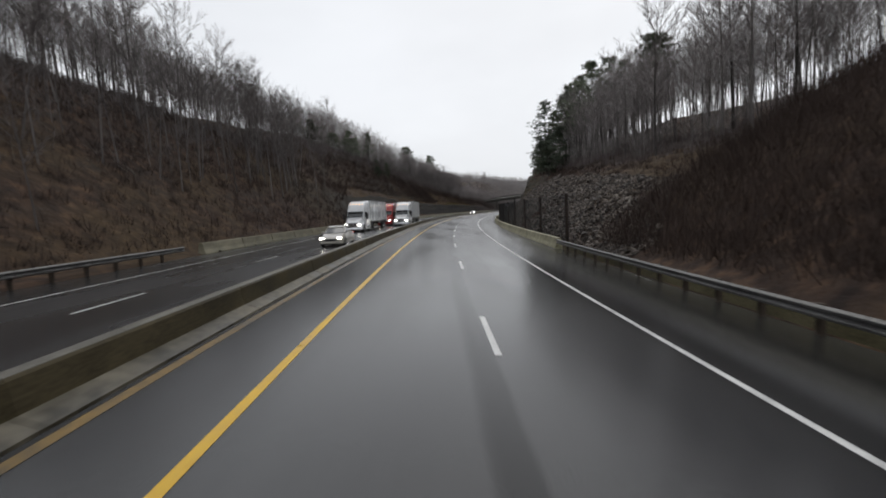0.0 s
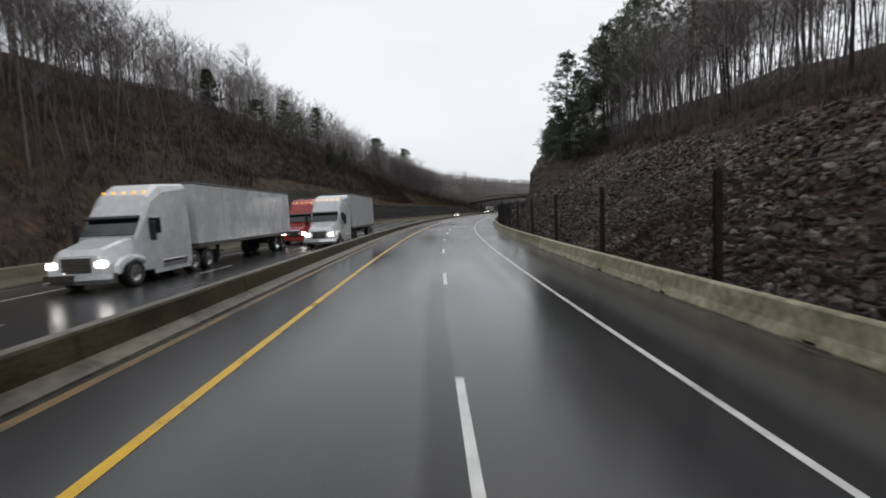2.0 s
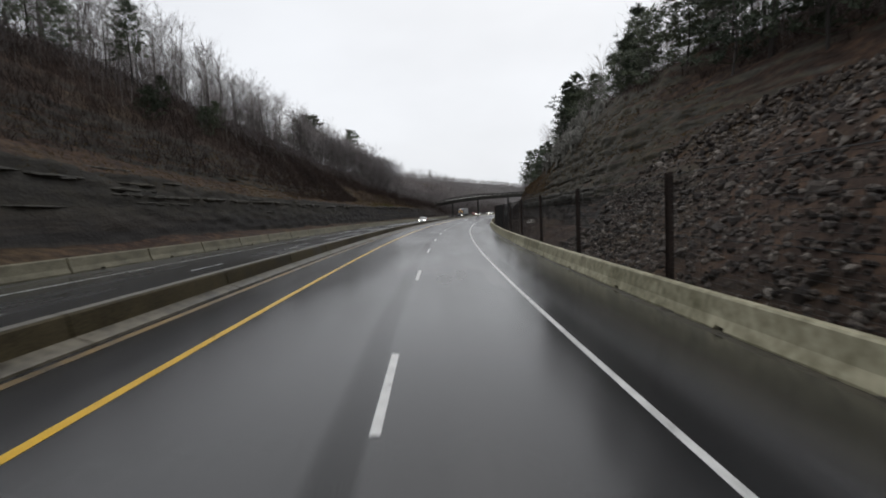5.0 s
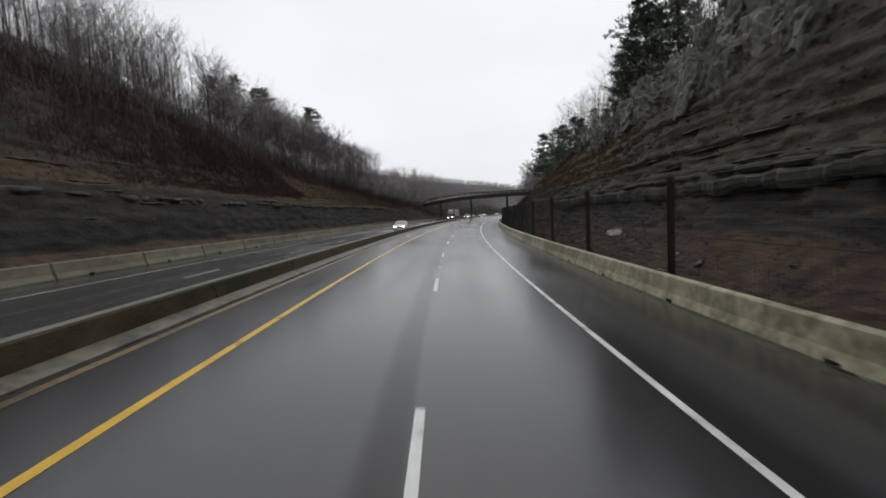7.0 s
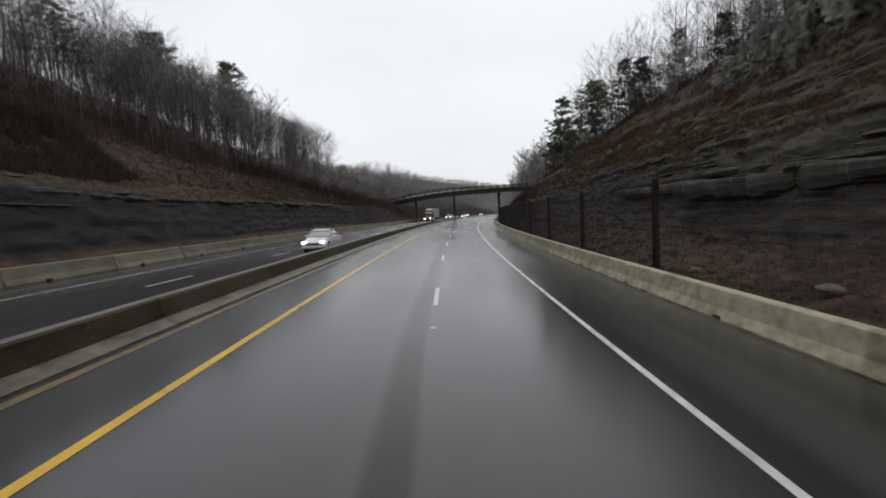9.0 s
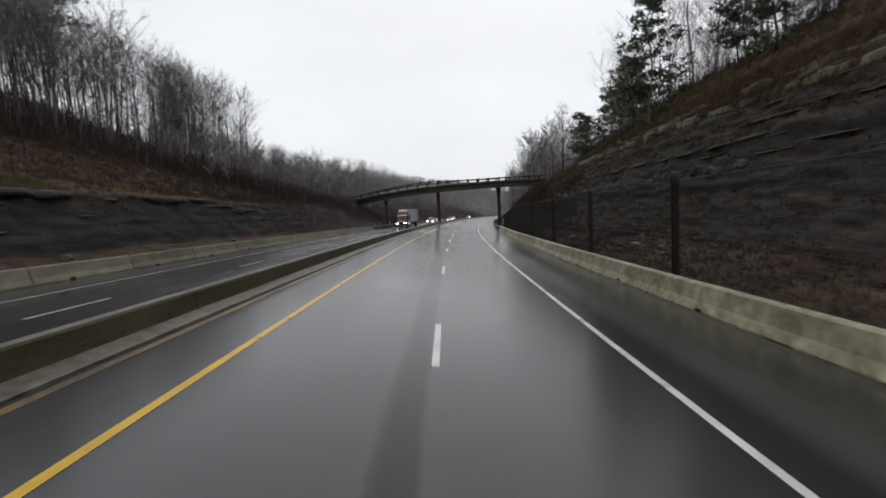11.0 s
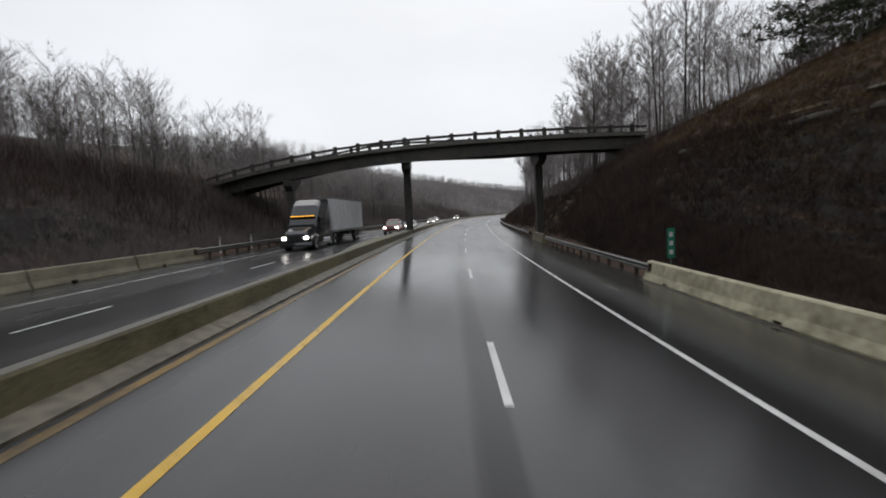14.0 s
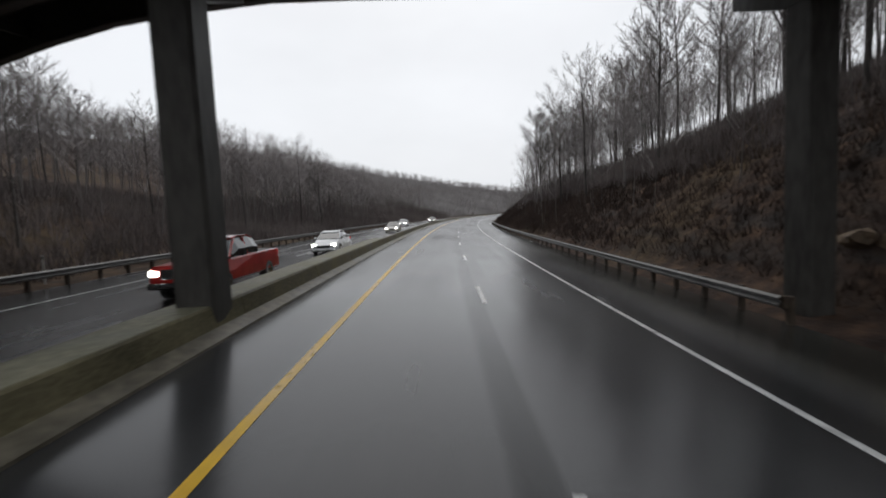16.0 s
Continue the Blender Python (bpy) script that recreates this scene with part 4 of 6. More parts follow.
# a row of square blocks, and the pale bed under the grassy slope
row_of(0, 252, 301, (0.9, 2.4), (0.1, 0.9), lambda s: 4.75, (0.3, 0.65), (0.55, 0.85), SHALE)
row_of(0, 250, 300, (3, 8), (0, 2.5), lambda s: 6.1, (0.3, 0.5), (0.25, 0.45), SHALE)
row_of(0, 240, 297, (2.5, 6), (-0.4, 0.4), lambda s: 8.6 + 0.012 * (s - 250), (0.5, 0.95), (0.7, 1.1), PALE_BED)
row_of(0, 236, 295, (2, 5), (-0.3, 1.6), lambda s: 9.3 + 0.012 * (s - 250), (0.3, 0.7), (0.35, 0.6), PALE_BED)
row_of(0, 300, 322, (2.5, 6), (0, 1.0), lambda s: 6.4, (0.4, 0.8), (0.3, 0.5), SHALE)
row_of(0, 300, 322, (2.5, 6), (0, 1.5), lambda s: 7.2, (0.4, 0.8), (0.25, 0.45), PALE_BED)
# the far side: a brow over the wall, and broken beds on the slope
row_of(1, 143, 312, (3, 9), (-0.4, 0.6), lambda s: 5.2, (0.5, 0.95), (0.4, 0.7), SHALE)
for k in range(30):
    s0 = rng.uniform(120, 300)
    bed_piece(1, s0, s0 + rng.uniform(1.5, 6), rng.uniform(2.6, 4.9), rng.uniform(0.2, 0.5), rng.uniform(0.15, 0.35), SHALE)
for k in range(85):
    s0 = rng.uniform(118, 305)
    bed_piece(1, s0, s0 + rng.uniform(1.6, 7), rng.uniform(4.4, 9.5), rng.uniform(0.3, 0.7), rng.uniform(0.18, 0.45), MOSSY_ROCK if k % 2 else SHALE)

# the pale crag high over the cut
CRAG = surface("weathered sandstone, pale and mossy", (0.045, 0.044, 0.035), (0.2, 0.192, 0.172), (0.6, 0.85), 1.6, 0.22, 0.9, 0.1, stretch=(1.2, 1.2, 0.4), third=(0.38, 0.37, 0.345), spec=0.15)


def crag_geo(seed):
    """A blocky rock mass with fractured faces."""
    bm = bmesh.new()
    bmesh.ops.create_icosphere(bm, subdivisions=4, radius=0.5)
    for v in bm.verts:
        d = v.co.normalized()
        k = 0.5 / max(abs(d.x), abs(d.y), abs(d.z)) ** 0.75
        w = noise.fractal(d * 1.8 + Vector((seed, 0, 0)), 0.9, 2.1, 6)
        joint = noise.noise(Vector((d.x * 5.5 + seed, d.y * 5.5, d.z * 1.1)))
        slab = noise.noise(Vector((d.x * 1.5, d.y * 1.5 + seed, d.z * 6.0)))
        v.co = d * k * (1 + 0.2 * w + 0.07 * (1 if joint > 0.05 else -1) * min(1, abs(joint - 0.05) * 7) + 0.035 * (1 if slab > 0 else -1))
    bm.verts.index_update()
    geo = [tuple(v.co) for v in bm.verts], [tuple(v.index for v in f.verts) for f in bm.faces]
    bm.free()
    return geo


crag = thing("rock_crag", stand(188, 19, 11.0), "weathered sandstone crag, pale and mossy, high on the cut", "rock outcrop")
ginv = crag.matrix_world.inverted()
r = random.Random(5)
for i in range(50):
    s = 164 + 60 * (i + r.random()) / 50
    z = r.uniform(9.8, 14.4) if s < 208 else r.uniform(10.8, 13.6)
    u = face_u(1, s, z) + r.uniform(0.2, 0.8)
    m = stand(s, u, z) @ pose(0, 0, 0, r.uniform(-10, 10), r.uniform(-12, 12), r.uniform(-25, 25)) @ Matrix.Diagonal((r.uniform(1.5, 2.3), r.uniform(1.8, 3.6), r.uniform(1.8, 3.8), 1))
    part("crag_block", moved(crag_geo(200 + i), ginv @ m), CRAG, crag)


# brown broken rock at the foot of the bank beside the bridge pier
OUTCROP = surface("brown broken sandstone", (0.05, 0.036, 0.025), (0.16, 0.118, 0.08), (0.5, 0.8), 4, 0.7, 0.7, 0.05, coord="obj", rand=0.4, third=(0.24, 0.19, 0.12), spec=0.2)
outcrop = thing("rock_outcrop", stand(339.5, 10.6, 0.0), "brown broken sandstone outcrop beside the bridge pier", "rock outcrop")
oinv = outcrop.matrix_world.inverted()
brown = [mesh("block", *stone_geo(300 + i, 0.75), OUTCROP) for i in range(5)]
r = random.Random(8)
for i in range(46):
    s = r.uniform(334.5, 343.5)
    u = r.uniform(10.2, 13.0)
    size = r.uniform(0.5, 1.25)
    m = stand(s, u, ground_z(s, u) + size * 0.1) @ pose(0, 0, 0, r.uniform(-20, 20), r.uniform(-30, 10), r.uniform(0, 360)) @ Matrix.Diagonal((size, size, size, 1))
    part("block", brown[i % 5], None, outcrop, at=oinv @ m)


# ---------------------------------------------------------------- trees
def bare_tree_geo(seed, h, spread=0.32, low=0.42):
    """Trunk, and a crown of limbs, branches and twigs."""
    r = random.Random(seed)
    rad = h * r.uniform(0.007, 0.0105)
    lean = Vector((r.uniform(-0.05, 0.05), r.uniform(-0.05, 0.05), 0))
    pts = []
    for i in range(9):
        f = i / 8
        pts.append(Vector((lean.x * h * f + 0.22 * math.sin(f * 5 + seed) * f, lean.y * h * f + 0.22 * math.cos(f * 4 + seed) * f, h * f - 0.4 * (i == 0))))
    radii = [rad * (1.35 if i == 0 else (1 - i / 8) ** 0.8 + 0.06) for i in range(9)]
    trunk = tube(pts, radii, 7, False)
    geos = []

    def on(f):
        x = f * 8
        i = min(int(x), 7)
        return pts[i].lerp(pts[i + 1], x - i)

    n = r.randint(24, 30)
    for i in range(n):
        f = low + (0.97 - low) * (i + r.random()) / n
        a = r.uniform(0, 2 * math.pi)
        up = r.uniform(0.6, 1.25) + 0.5 * (f - low)
        length = h * spread * (0.2 + 0.46 * math.sin(math.pi * (0.12 + 0.8 * (f - low) / (1 - low)))) * r.uniform(0.7, 1.3) + 0.5
        d = Vector((math.cos(a), math.sin(a), up)).normalized()
        p0 = on(f)
        p1 = p0 + d * length * 0.45
        d2 = (d + Vector((r.uniform(-0.3, 0.3), r.uniform(-0.3, 0.3), 0.35))).normalized()
        p2 = p1 + d2 * length * 0.55
        r0 = rad * (1.1 - f) * 0.62
        geos.append(tube([p0, p1, p2], [r0, r0 * 0.6, 0.012], 4, False))
        for k in range(r.randint(8, 11)):
            g = r.uniform(0.25, 1.0)
            q0 = p0.lerp(p1, g / 0.5) if g < 0.5 else p1.lerp(p2, (g - 0.5) / 0.5)
            e = (d + Vector((r.uniform(-0.9, 0.9), r.uniform(-0.9, 0.9), r.uniform(-0.1, 0.8)))).normalized()
            bl = length * r.uniform(0.2, 0.42)
            q1 = q0 + e * bl
            geos.append(tube([q0, q1], [r0 * 0.34 + 0.008, 0.008], 3, False))
            for _ in range(7):
                w0 = q0.lerp(q1, r.uniform(0.3, 1.0))
                w = (e + Vector((r.uniform(-0.9, 0.9), r.uniform(-0.9, 0.9), r.uniform(-0.3, 0.7)))).normalized()
                w1 = w0 + w * bl * r.uniform(0.35, 0.7)
                side = w.orthogonal().normalized() * 0.016
                geos.append(([w0 - side, w0 + side, w1], [(0, 1, 2)]))
    return trunk, join(*geos)


def pine_geo(seed, h, first=0.35, width=0.2, full=14, drop=0.0):
    """Trunk, and boughs that end in plumes of needles, with gaps between them."""
    r = random.Random(seed)
    pts = [Vector((0.2 * math.sin(i + seed), 0.2 * math.cos(1.3 * i + seed), h * i / 6 - 0.4 * (i == 0))) for i in range(7)]
    trunk = tube(pts, [h * 0.0095 * ((1 - i / 6) + 0.05) for i in range(7)], 7, False)
    geos = []
    rows = int(h * 2.2)
    for i in range(rows):
        f = first + (0.99 - first) * (i + r.random()) / rows
        if r.random() < 0.12:
            continue
        reach = h * width * min(1.0, 1.5 * (1.04 - f) / (1.04 - first)) ** 0.75 * r.uniform(0.35, 1.25) * 0.85 + 0.3
        for _ in range(r.randint(2, 5)):
            a = r.uniform(0, 2 * math.pi)
            d = Vector((math.cos(a), math.sin(a), r.uniform(-0.1, 0.45) - drop)).normalized()
            x = f * 6
            k = min(int(x), 5)
            p0 = pts[k].lerp(pts[k + 1], x - k)
            p1 = p0 + d * reach * r.uniform(0.7, 1.1)
            geos.append(tube([p0, p1], [0.03, 0.01], 3, False))
            for g in (0.5, 0.75, 1.0):
                c0 = p0.lerp(p1, g) + Vector((r.uniform(-0.35, 0.35), r.uniform(-0.35, 0.35), r.uniform(-0.1, 0.25)))
                for _ in range(full // 2):
                    c = c0 + Vector((r.gauss(0, 0.2), r.gauss(0, 0.2), r.gauss(0, 0.1)))
                    e = Vector((r.uniform(-1, 1), r.uniform(-1, 1), r.uniform(-0.15, 1.0))).normalized() * r.uniform(0.22, 0.5)
                    w = e.orthogonal().normalized() * r.uniform(0.045, 0.1)
                    geos.append(([c - w, c + w, c + e], [(0, 1, 2)]))
    return trunk, join(*geos)


def model(geo, label, category, group, leaf, name, crown_label):
    t = thing(name, Matrix(), label, category, group)
    part("trunk", geo[0], BARK, t, smooth=True)
    part("crown", geo[1], leaf, t, crown_label)
    return t


BARE = [model(bare_tree_geo(i, h, sp, lo), "tall bare grey-brown tree on the wooded hillside", "tree", "bare trees", TWIG, "bare_tree", "leafless twigs")
        for i, (h, sp, lo) in enumerate(((17, 0.32, 0.4), (19, 0.3, 0.42), (15, 0.4, 0.32), (18, 0.36, 0.35), (13, 0.44, 0.28), (16, 0.28, 0.42), (14, 0.48, 0.25)))]
PINES = [model(pine_geo(50 + i, h, fi, w, fu), "dark green pine rising from the hillside", "pine", "pines", NEEDLE, "pine_tree", "dark needles")
         for i, (h, fi, w, fu) in enumerate(((19, 0.42, 0.27, 34), (17, 0.56, 0.28, 40), (20, 0.34, 0.24, 34)))]
CEDARS = [model(pine_geo(70 + i, h, 0.06, w, 36, -0.2), "dense dark green cedar on the rocky slope", "cedar", "cedars", NEEDLE, "cedar_tree", "dense dark needles")
          for i, (h, w) in enumerate(((9, 0.4), (7, 0.46), (11, 0.36)))]
used = set()


def plant(models, s, u, scale, k=None):
    src = models[rng.randrange(len(models)) if k is None else k]
    m = stand(s, u, ground_z(s, u) - 0.2, rng.uniform(0, 360)) @ Matrix.Diagonal((scale, scale, scale, 1))
    if src.name not in used:
        used.add(src.name)
        src.matrix_world = m
        return src
    ob = copy_thing(src, m)
    ob.scale = (scale, scale, scale)
    return ob


rng = random.Random(41)
# evergreens seen one by one
for s, u, top, mod, k in ((124, 31.7, 36.6, PINES, 0), (136.1, 21.7, 31.0, PINES, 2), (118, 28, 32, PINES, 0), (129, 27, 33, PINES, 2), (142, 25, 29, PINES, 0), (111, 33, 34, PINES, 2),
                          (104, 34, 31, PINES, 0), (148, 24, 25, PINES, 2), (96, 37, 33, PINES, 1), (139, 29, 33, PINES, 0), (152, 27, 27, PINES, 2), (134, 26, 31, PINES, 0), (127, 29, 33, PINES, 0), (145, 21, 23, CEDARS, 2), (138, 20.5, 20, CEDARS, 0), (150, 20, 20, CEDARS, 1), (132, 22, 21, CEDARS, 2), (126, 24, 22, CEDARS, 0), (155, 21, 22, CEDARS, 2), (160, 22, 21, CEDARS, 0),
                          (279.8, -47.1, 36, PINES, 1), (275.9, -61.2, 42, PINES, 1), (240.2, -47, 34, PINES, 2), (262, -52, 33, PINES, 1), (228, -44, 30, PINES, 2),
                          (250.9, 24.5, 22.5, CEDARS, 2), (272.6, 20.1, 22.5, CEDARS, 2), (246, 25, 21, CEDARS, 0), (258, 22, 22, CEDARS, 1), (264, 24, 23, CEDARS, 0), (238, 26, 21.5, CEDARS, 2),
                          (209, 24.5, 27, CEDARS, 2), (204, 24, 27.5, CEDARS, 0), (215, 25.5, 26, CEDARS, 2), (221, 26, 25, CEDARS, 2), (212, 27, 28, CEDARS, 2), (200, 25, 28, CEDARS, 2), (186, 25, 24, CEDARS, 0), (176, 25, 24, CEDARS, 2), (198, 26, 25, CEDARS, 1), (167, 24, 23, CEDARS, 0), 
                          (229, 26, 19.5, CEDARS, 0), (281, 21, 19.5, CEDARS, 1), (290, 24, 22, CEDARS, 2), (297, 28, 23, CEDARS, 2), (307, 27, 23, CEDARS, 1), (318, 24, 21, CEDARS, 2), (327, 27, 22, CEDARS, 0),
                          (148, -38.2, 29, CEDARS, 2), (155, -38.5, 28, CEDARS, 0), (163, -37, 31, PINES, 2), (166, -35.5, 22, CEDARS, 0), (137, -39, 27, CEDARS, 1), (120, -38, 27, CEDARS, 0), (173, -34, 20, CEDARS, 1), (160, -33, 19, CEDARS, 1), (179, -36, 22, CEDARS, 0)):
    hh = (19, 17, 20)[k] if mod is PINES else (9, 7, 11)[k]
    plant(mod, s, u, max(0.5, (top - ground_z(s, u)) / hh), k)
# bare trees along the crests, the nearest rows
for i in range(150):
    s = rng.uniform(-15, 420)
    edge = float(np.interp(s, [0, 75, 110, 150, 200, 275, 310, 335, 400], [32, 34, 38, 38.5, 39, 39, 30, 25, 23]))
    plant(BARE, s, -(edge + rng.uniform(-2, 16)), rng.uniform(0.6, 0.95) * float(np.interp(s, [0, 80, 110, 240, 276, 294, 306, 338, 420], [1.1, 1.05, 0.85, 0.85, 1.0, 0.8, 0.6, 0.7, 0.78])))
for i in range(125):
    s = rng.uniform(5, 440) if i < 80 else rng.uniform(340, 420)
    edge = float(np.interp(s, [0, 30, 60, 120, 145, 200, 262, 300, 322, 340, 354, 400], [20, 20, 20.5, 26, 24, 25, 25, 26, 25.5, 20, 14, 13]))
    plant(BARE, s, edge + rng.uniform(0, 15), rng.uniform(0.6, 1.0) * float(np.interp(s, [0, 150, 170, 290, 310], [1.0, 0.9, 0.6, 0.6, 1.0])))


# ---------------------------------------------------------------- woods and brush in the mass
def thicket(name, spots, twigs, tall, width, lean, material, label, seed):
    """Many thin upright shoots in clumps; spots: rows of s, u."""
    g = np.random.default_rng(seed)
    n = len(spots)
    z = np.array([ground_z(s, u) for s, u in spots])
    base = place(spots[:, 0], spots[:, 1], z - 0.1)
    size = g.uniform(*tall, n)
    b = np.repeat(base, twigs, 0) + np.concatenate([g.normal(0, 0.25, (n * twigs, 2)), np.zeros((n * twigs, 1))], 1) * np.repeat(size, twigs)[:, None]
    d = np.concatenate([g.normal(0, lean, (n * twigs, 2)), np.ones((n * twigs, 1))], 1)
    d /= np.linalg.norm(d, axis=1, keepdims=True)
    length = np.repeat(size, twigs) * g.uniform(0.5, 1.0, n * twigs)
    a = g.uniform(0, 2 * np.pi, n * twigs)
    side = np.stack([np.cos(a), np.sin(a), 0 * a], -1) * (width * g.uniform(0.6, 1.4, n * twigs))[:, None]
    tip = b + d * length[:, None]
    v = np.stack([b - side, b + side, tip], 1).reshape(-1, 3)
    me = mesh(name, v, np.arange(len(v)).reshape(-1, 3), material)
    return tagged(new(name, me), label, "brush", kind="stuff")


def spots(n, s0, s1, fu0, fu1, side, seed):
    g = np.random.default_rng(seed)
    s = g.uniform(s0, s1, n)
    lo, hi = np.interp(s, *zip(*fu0)), np.interp(s, *zip(*fu1))
    return np.stack([s, side * (lo + (hi - lo) * g.random(n))], -1)


thicket("brush", spots(20000, -30, 345, [(-30, 19.3), (90, 19.5), (112, 27), (150, 28), (195, 29), (220, 33), (280, 33), (305, 25), (345, 20)], [(-30, 46), (75, 44), (112, 40.5), (345, 42)], -1, 1), 9, (0.7, 2.6), 0.022, 0.35, BRUSH, "tangled brown winter brush on the hillside", 1)
thicket("brush", spots(10000, -30, 37, [(-30, 9.6), (37, 9.8)], [(-30, 28), (37, 28)], 1, 2), 8, (0.5, 2.0), 0.02, 0.4, BRUSH, "tangled brown winter brush above the guardrail", 2)
thicket("brush", spots(10000, 30, 320, [(30, 15.5), (60, 17.3), (97, 20.3), (120, 23.3), (150, 19.6), (200, 21.5), (225, 22), (262, 24.5), (300, 25.8), (320, 25)], [(30, 32), (140, 36), (320, 32)], 1, 3), 8, (0.5, 2.2), 0.022, 0.38, BRUSH, "brown brush above the rock", 3)
thicket("brush", spots(22000, 322, 470, [(322, 9.6), (470, 9.4)], [(322, 26), (400, 24), (470, 30)], 1, 4), 9, (0.4, 1.7), 0.022, 0.4, BRUSH, "brown brush on the slope beyond the cut", 4)
thicket("brush", spots(14000, 330, 560, [(330, 19.6), (560, 19.6)], [(330, 42), (560, 55)], -1, 5), 9, (1.2, 4.8), 0.03, 0.28, UNDERBRUSH, "dense grey-brown brush below the far woods", 5)
thicket("brush", spots(7000, -30, 345, [(-30, 30), (75, 32), (110, 36), (200, 37), (280, 36), (345, 23)], [(-30, 46), (345, 44)], -1, 31), 9, (1.0, 3.0), 0.03, 0.26, UNDERBRUSH, "tall grey-brown underbrush among the trees", 31)
thicket("brush", spots(6000, 0, 345, [(0, 19), (60, 20), (120, 25), (150, 22), (200, 24), (262, 25.5), (320, 26.5), (345, 20)], [(0, 34), (345, 34)], 1, 32), 9, (1.0, 2.8), 0.028, 0.26, UNDERBRUSH, "grey-brown underbrush at the edge of the woods", 32)
thicket("brush", spots(9000, 296, 340, [(296, 10.6), (340, 10.2)], [(296, 12.6), (322, 13), (340, 20)], 1, 33), 9, (0.5, 1.6), 0.02, 0.35, BRUSH, "dark low brush covering the bank", 33)
thicket("dead_grass", spots(12000, 100, 310, [(100, 24), (200, 24.4), (310, 23.4)], [(100, 30), (190, 31), (220, 34), (285, 34), (310, 30)], -1, 6), 9, (0.2, 0.7), 0.018, 0.6, GRASS, "tan dead grass on the rock ledges", 6)
thicket("dead_grass", spots(9000, 135, 320, [(135, 15.2), (165, 16.2), (320, 15.5)], [(135, 20), (320, 20)], 1, 7), 9, (0.15, 0.6), 0.016, 0.6, GRASS, "tan dead grass on the ledges of the cut", 7)
thicket("brush", spots(9000, 140, 322, [(140, 13), (165, 15), (322, 13)], [(140, 21), (322, 19)], 1, 9), 8, (0.15, 0.7), 0.02, 0.6, BRUSH, "low dead brush on the ledges of the cut", 9)
thicket("dead_grass", spots(2600, 35, 305, [(35, 7.95), (305, 8.0)], [(35, 9.6), (305, 9.8)], 1, 8), 8, (0.08, 0.35), 0.012, 0.7, BRUSH, "dead weeds behind the barrier", 8)


def drift(s0, s1, u, seed):
    """Low uneven heaps of silt and leaves against the foot of the barrier."""
    g = np.random.default_rng(seed)
    V, F = [], []
    s = s0
    while s < s1:
        long, deep, tall = g.uniform(0.25, 1.5), g.uniform(0.05, 0.24), g.uniform(0.025, 0.075)
        n = len(V)
        a = np.linspace(0, 2 * np.pi, 11)[:-1]
        q = g.uniform(0.7, 1.15, 10)
        ss, uu = s + np.cos(a) * long / 2 * q, u + np.sin(a) * deep * q
        for f, z in ((1.0, -0.02), (0.55, tall)):
            V += place(s + (ss - s) * f, u + (uu - u) * f, road_z(u) + z + 0 * ss).tolist()
        F += [(n + k, n + (k + 1) % 10, n + 10 + (k + 1) % 10, n + 10 + k) for k in range(10)] + [tuple(range(n + 10, n + 20))]
        s += long * g.uniform(0.5, 1.6)
    me = bpy.data.meshes.new("silt")
    me.from_pydata(V, [], F)
    me.materials.append(SILT)
    return tagged(new("silt", me), "dark wet silt and leaves along the barrier foot", "dirt", kind="stuff")


drift(41, 308, 7.25, 51)


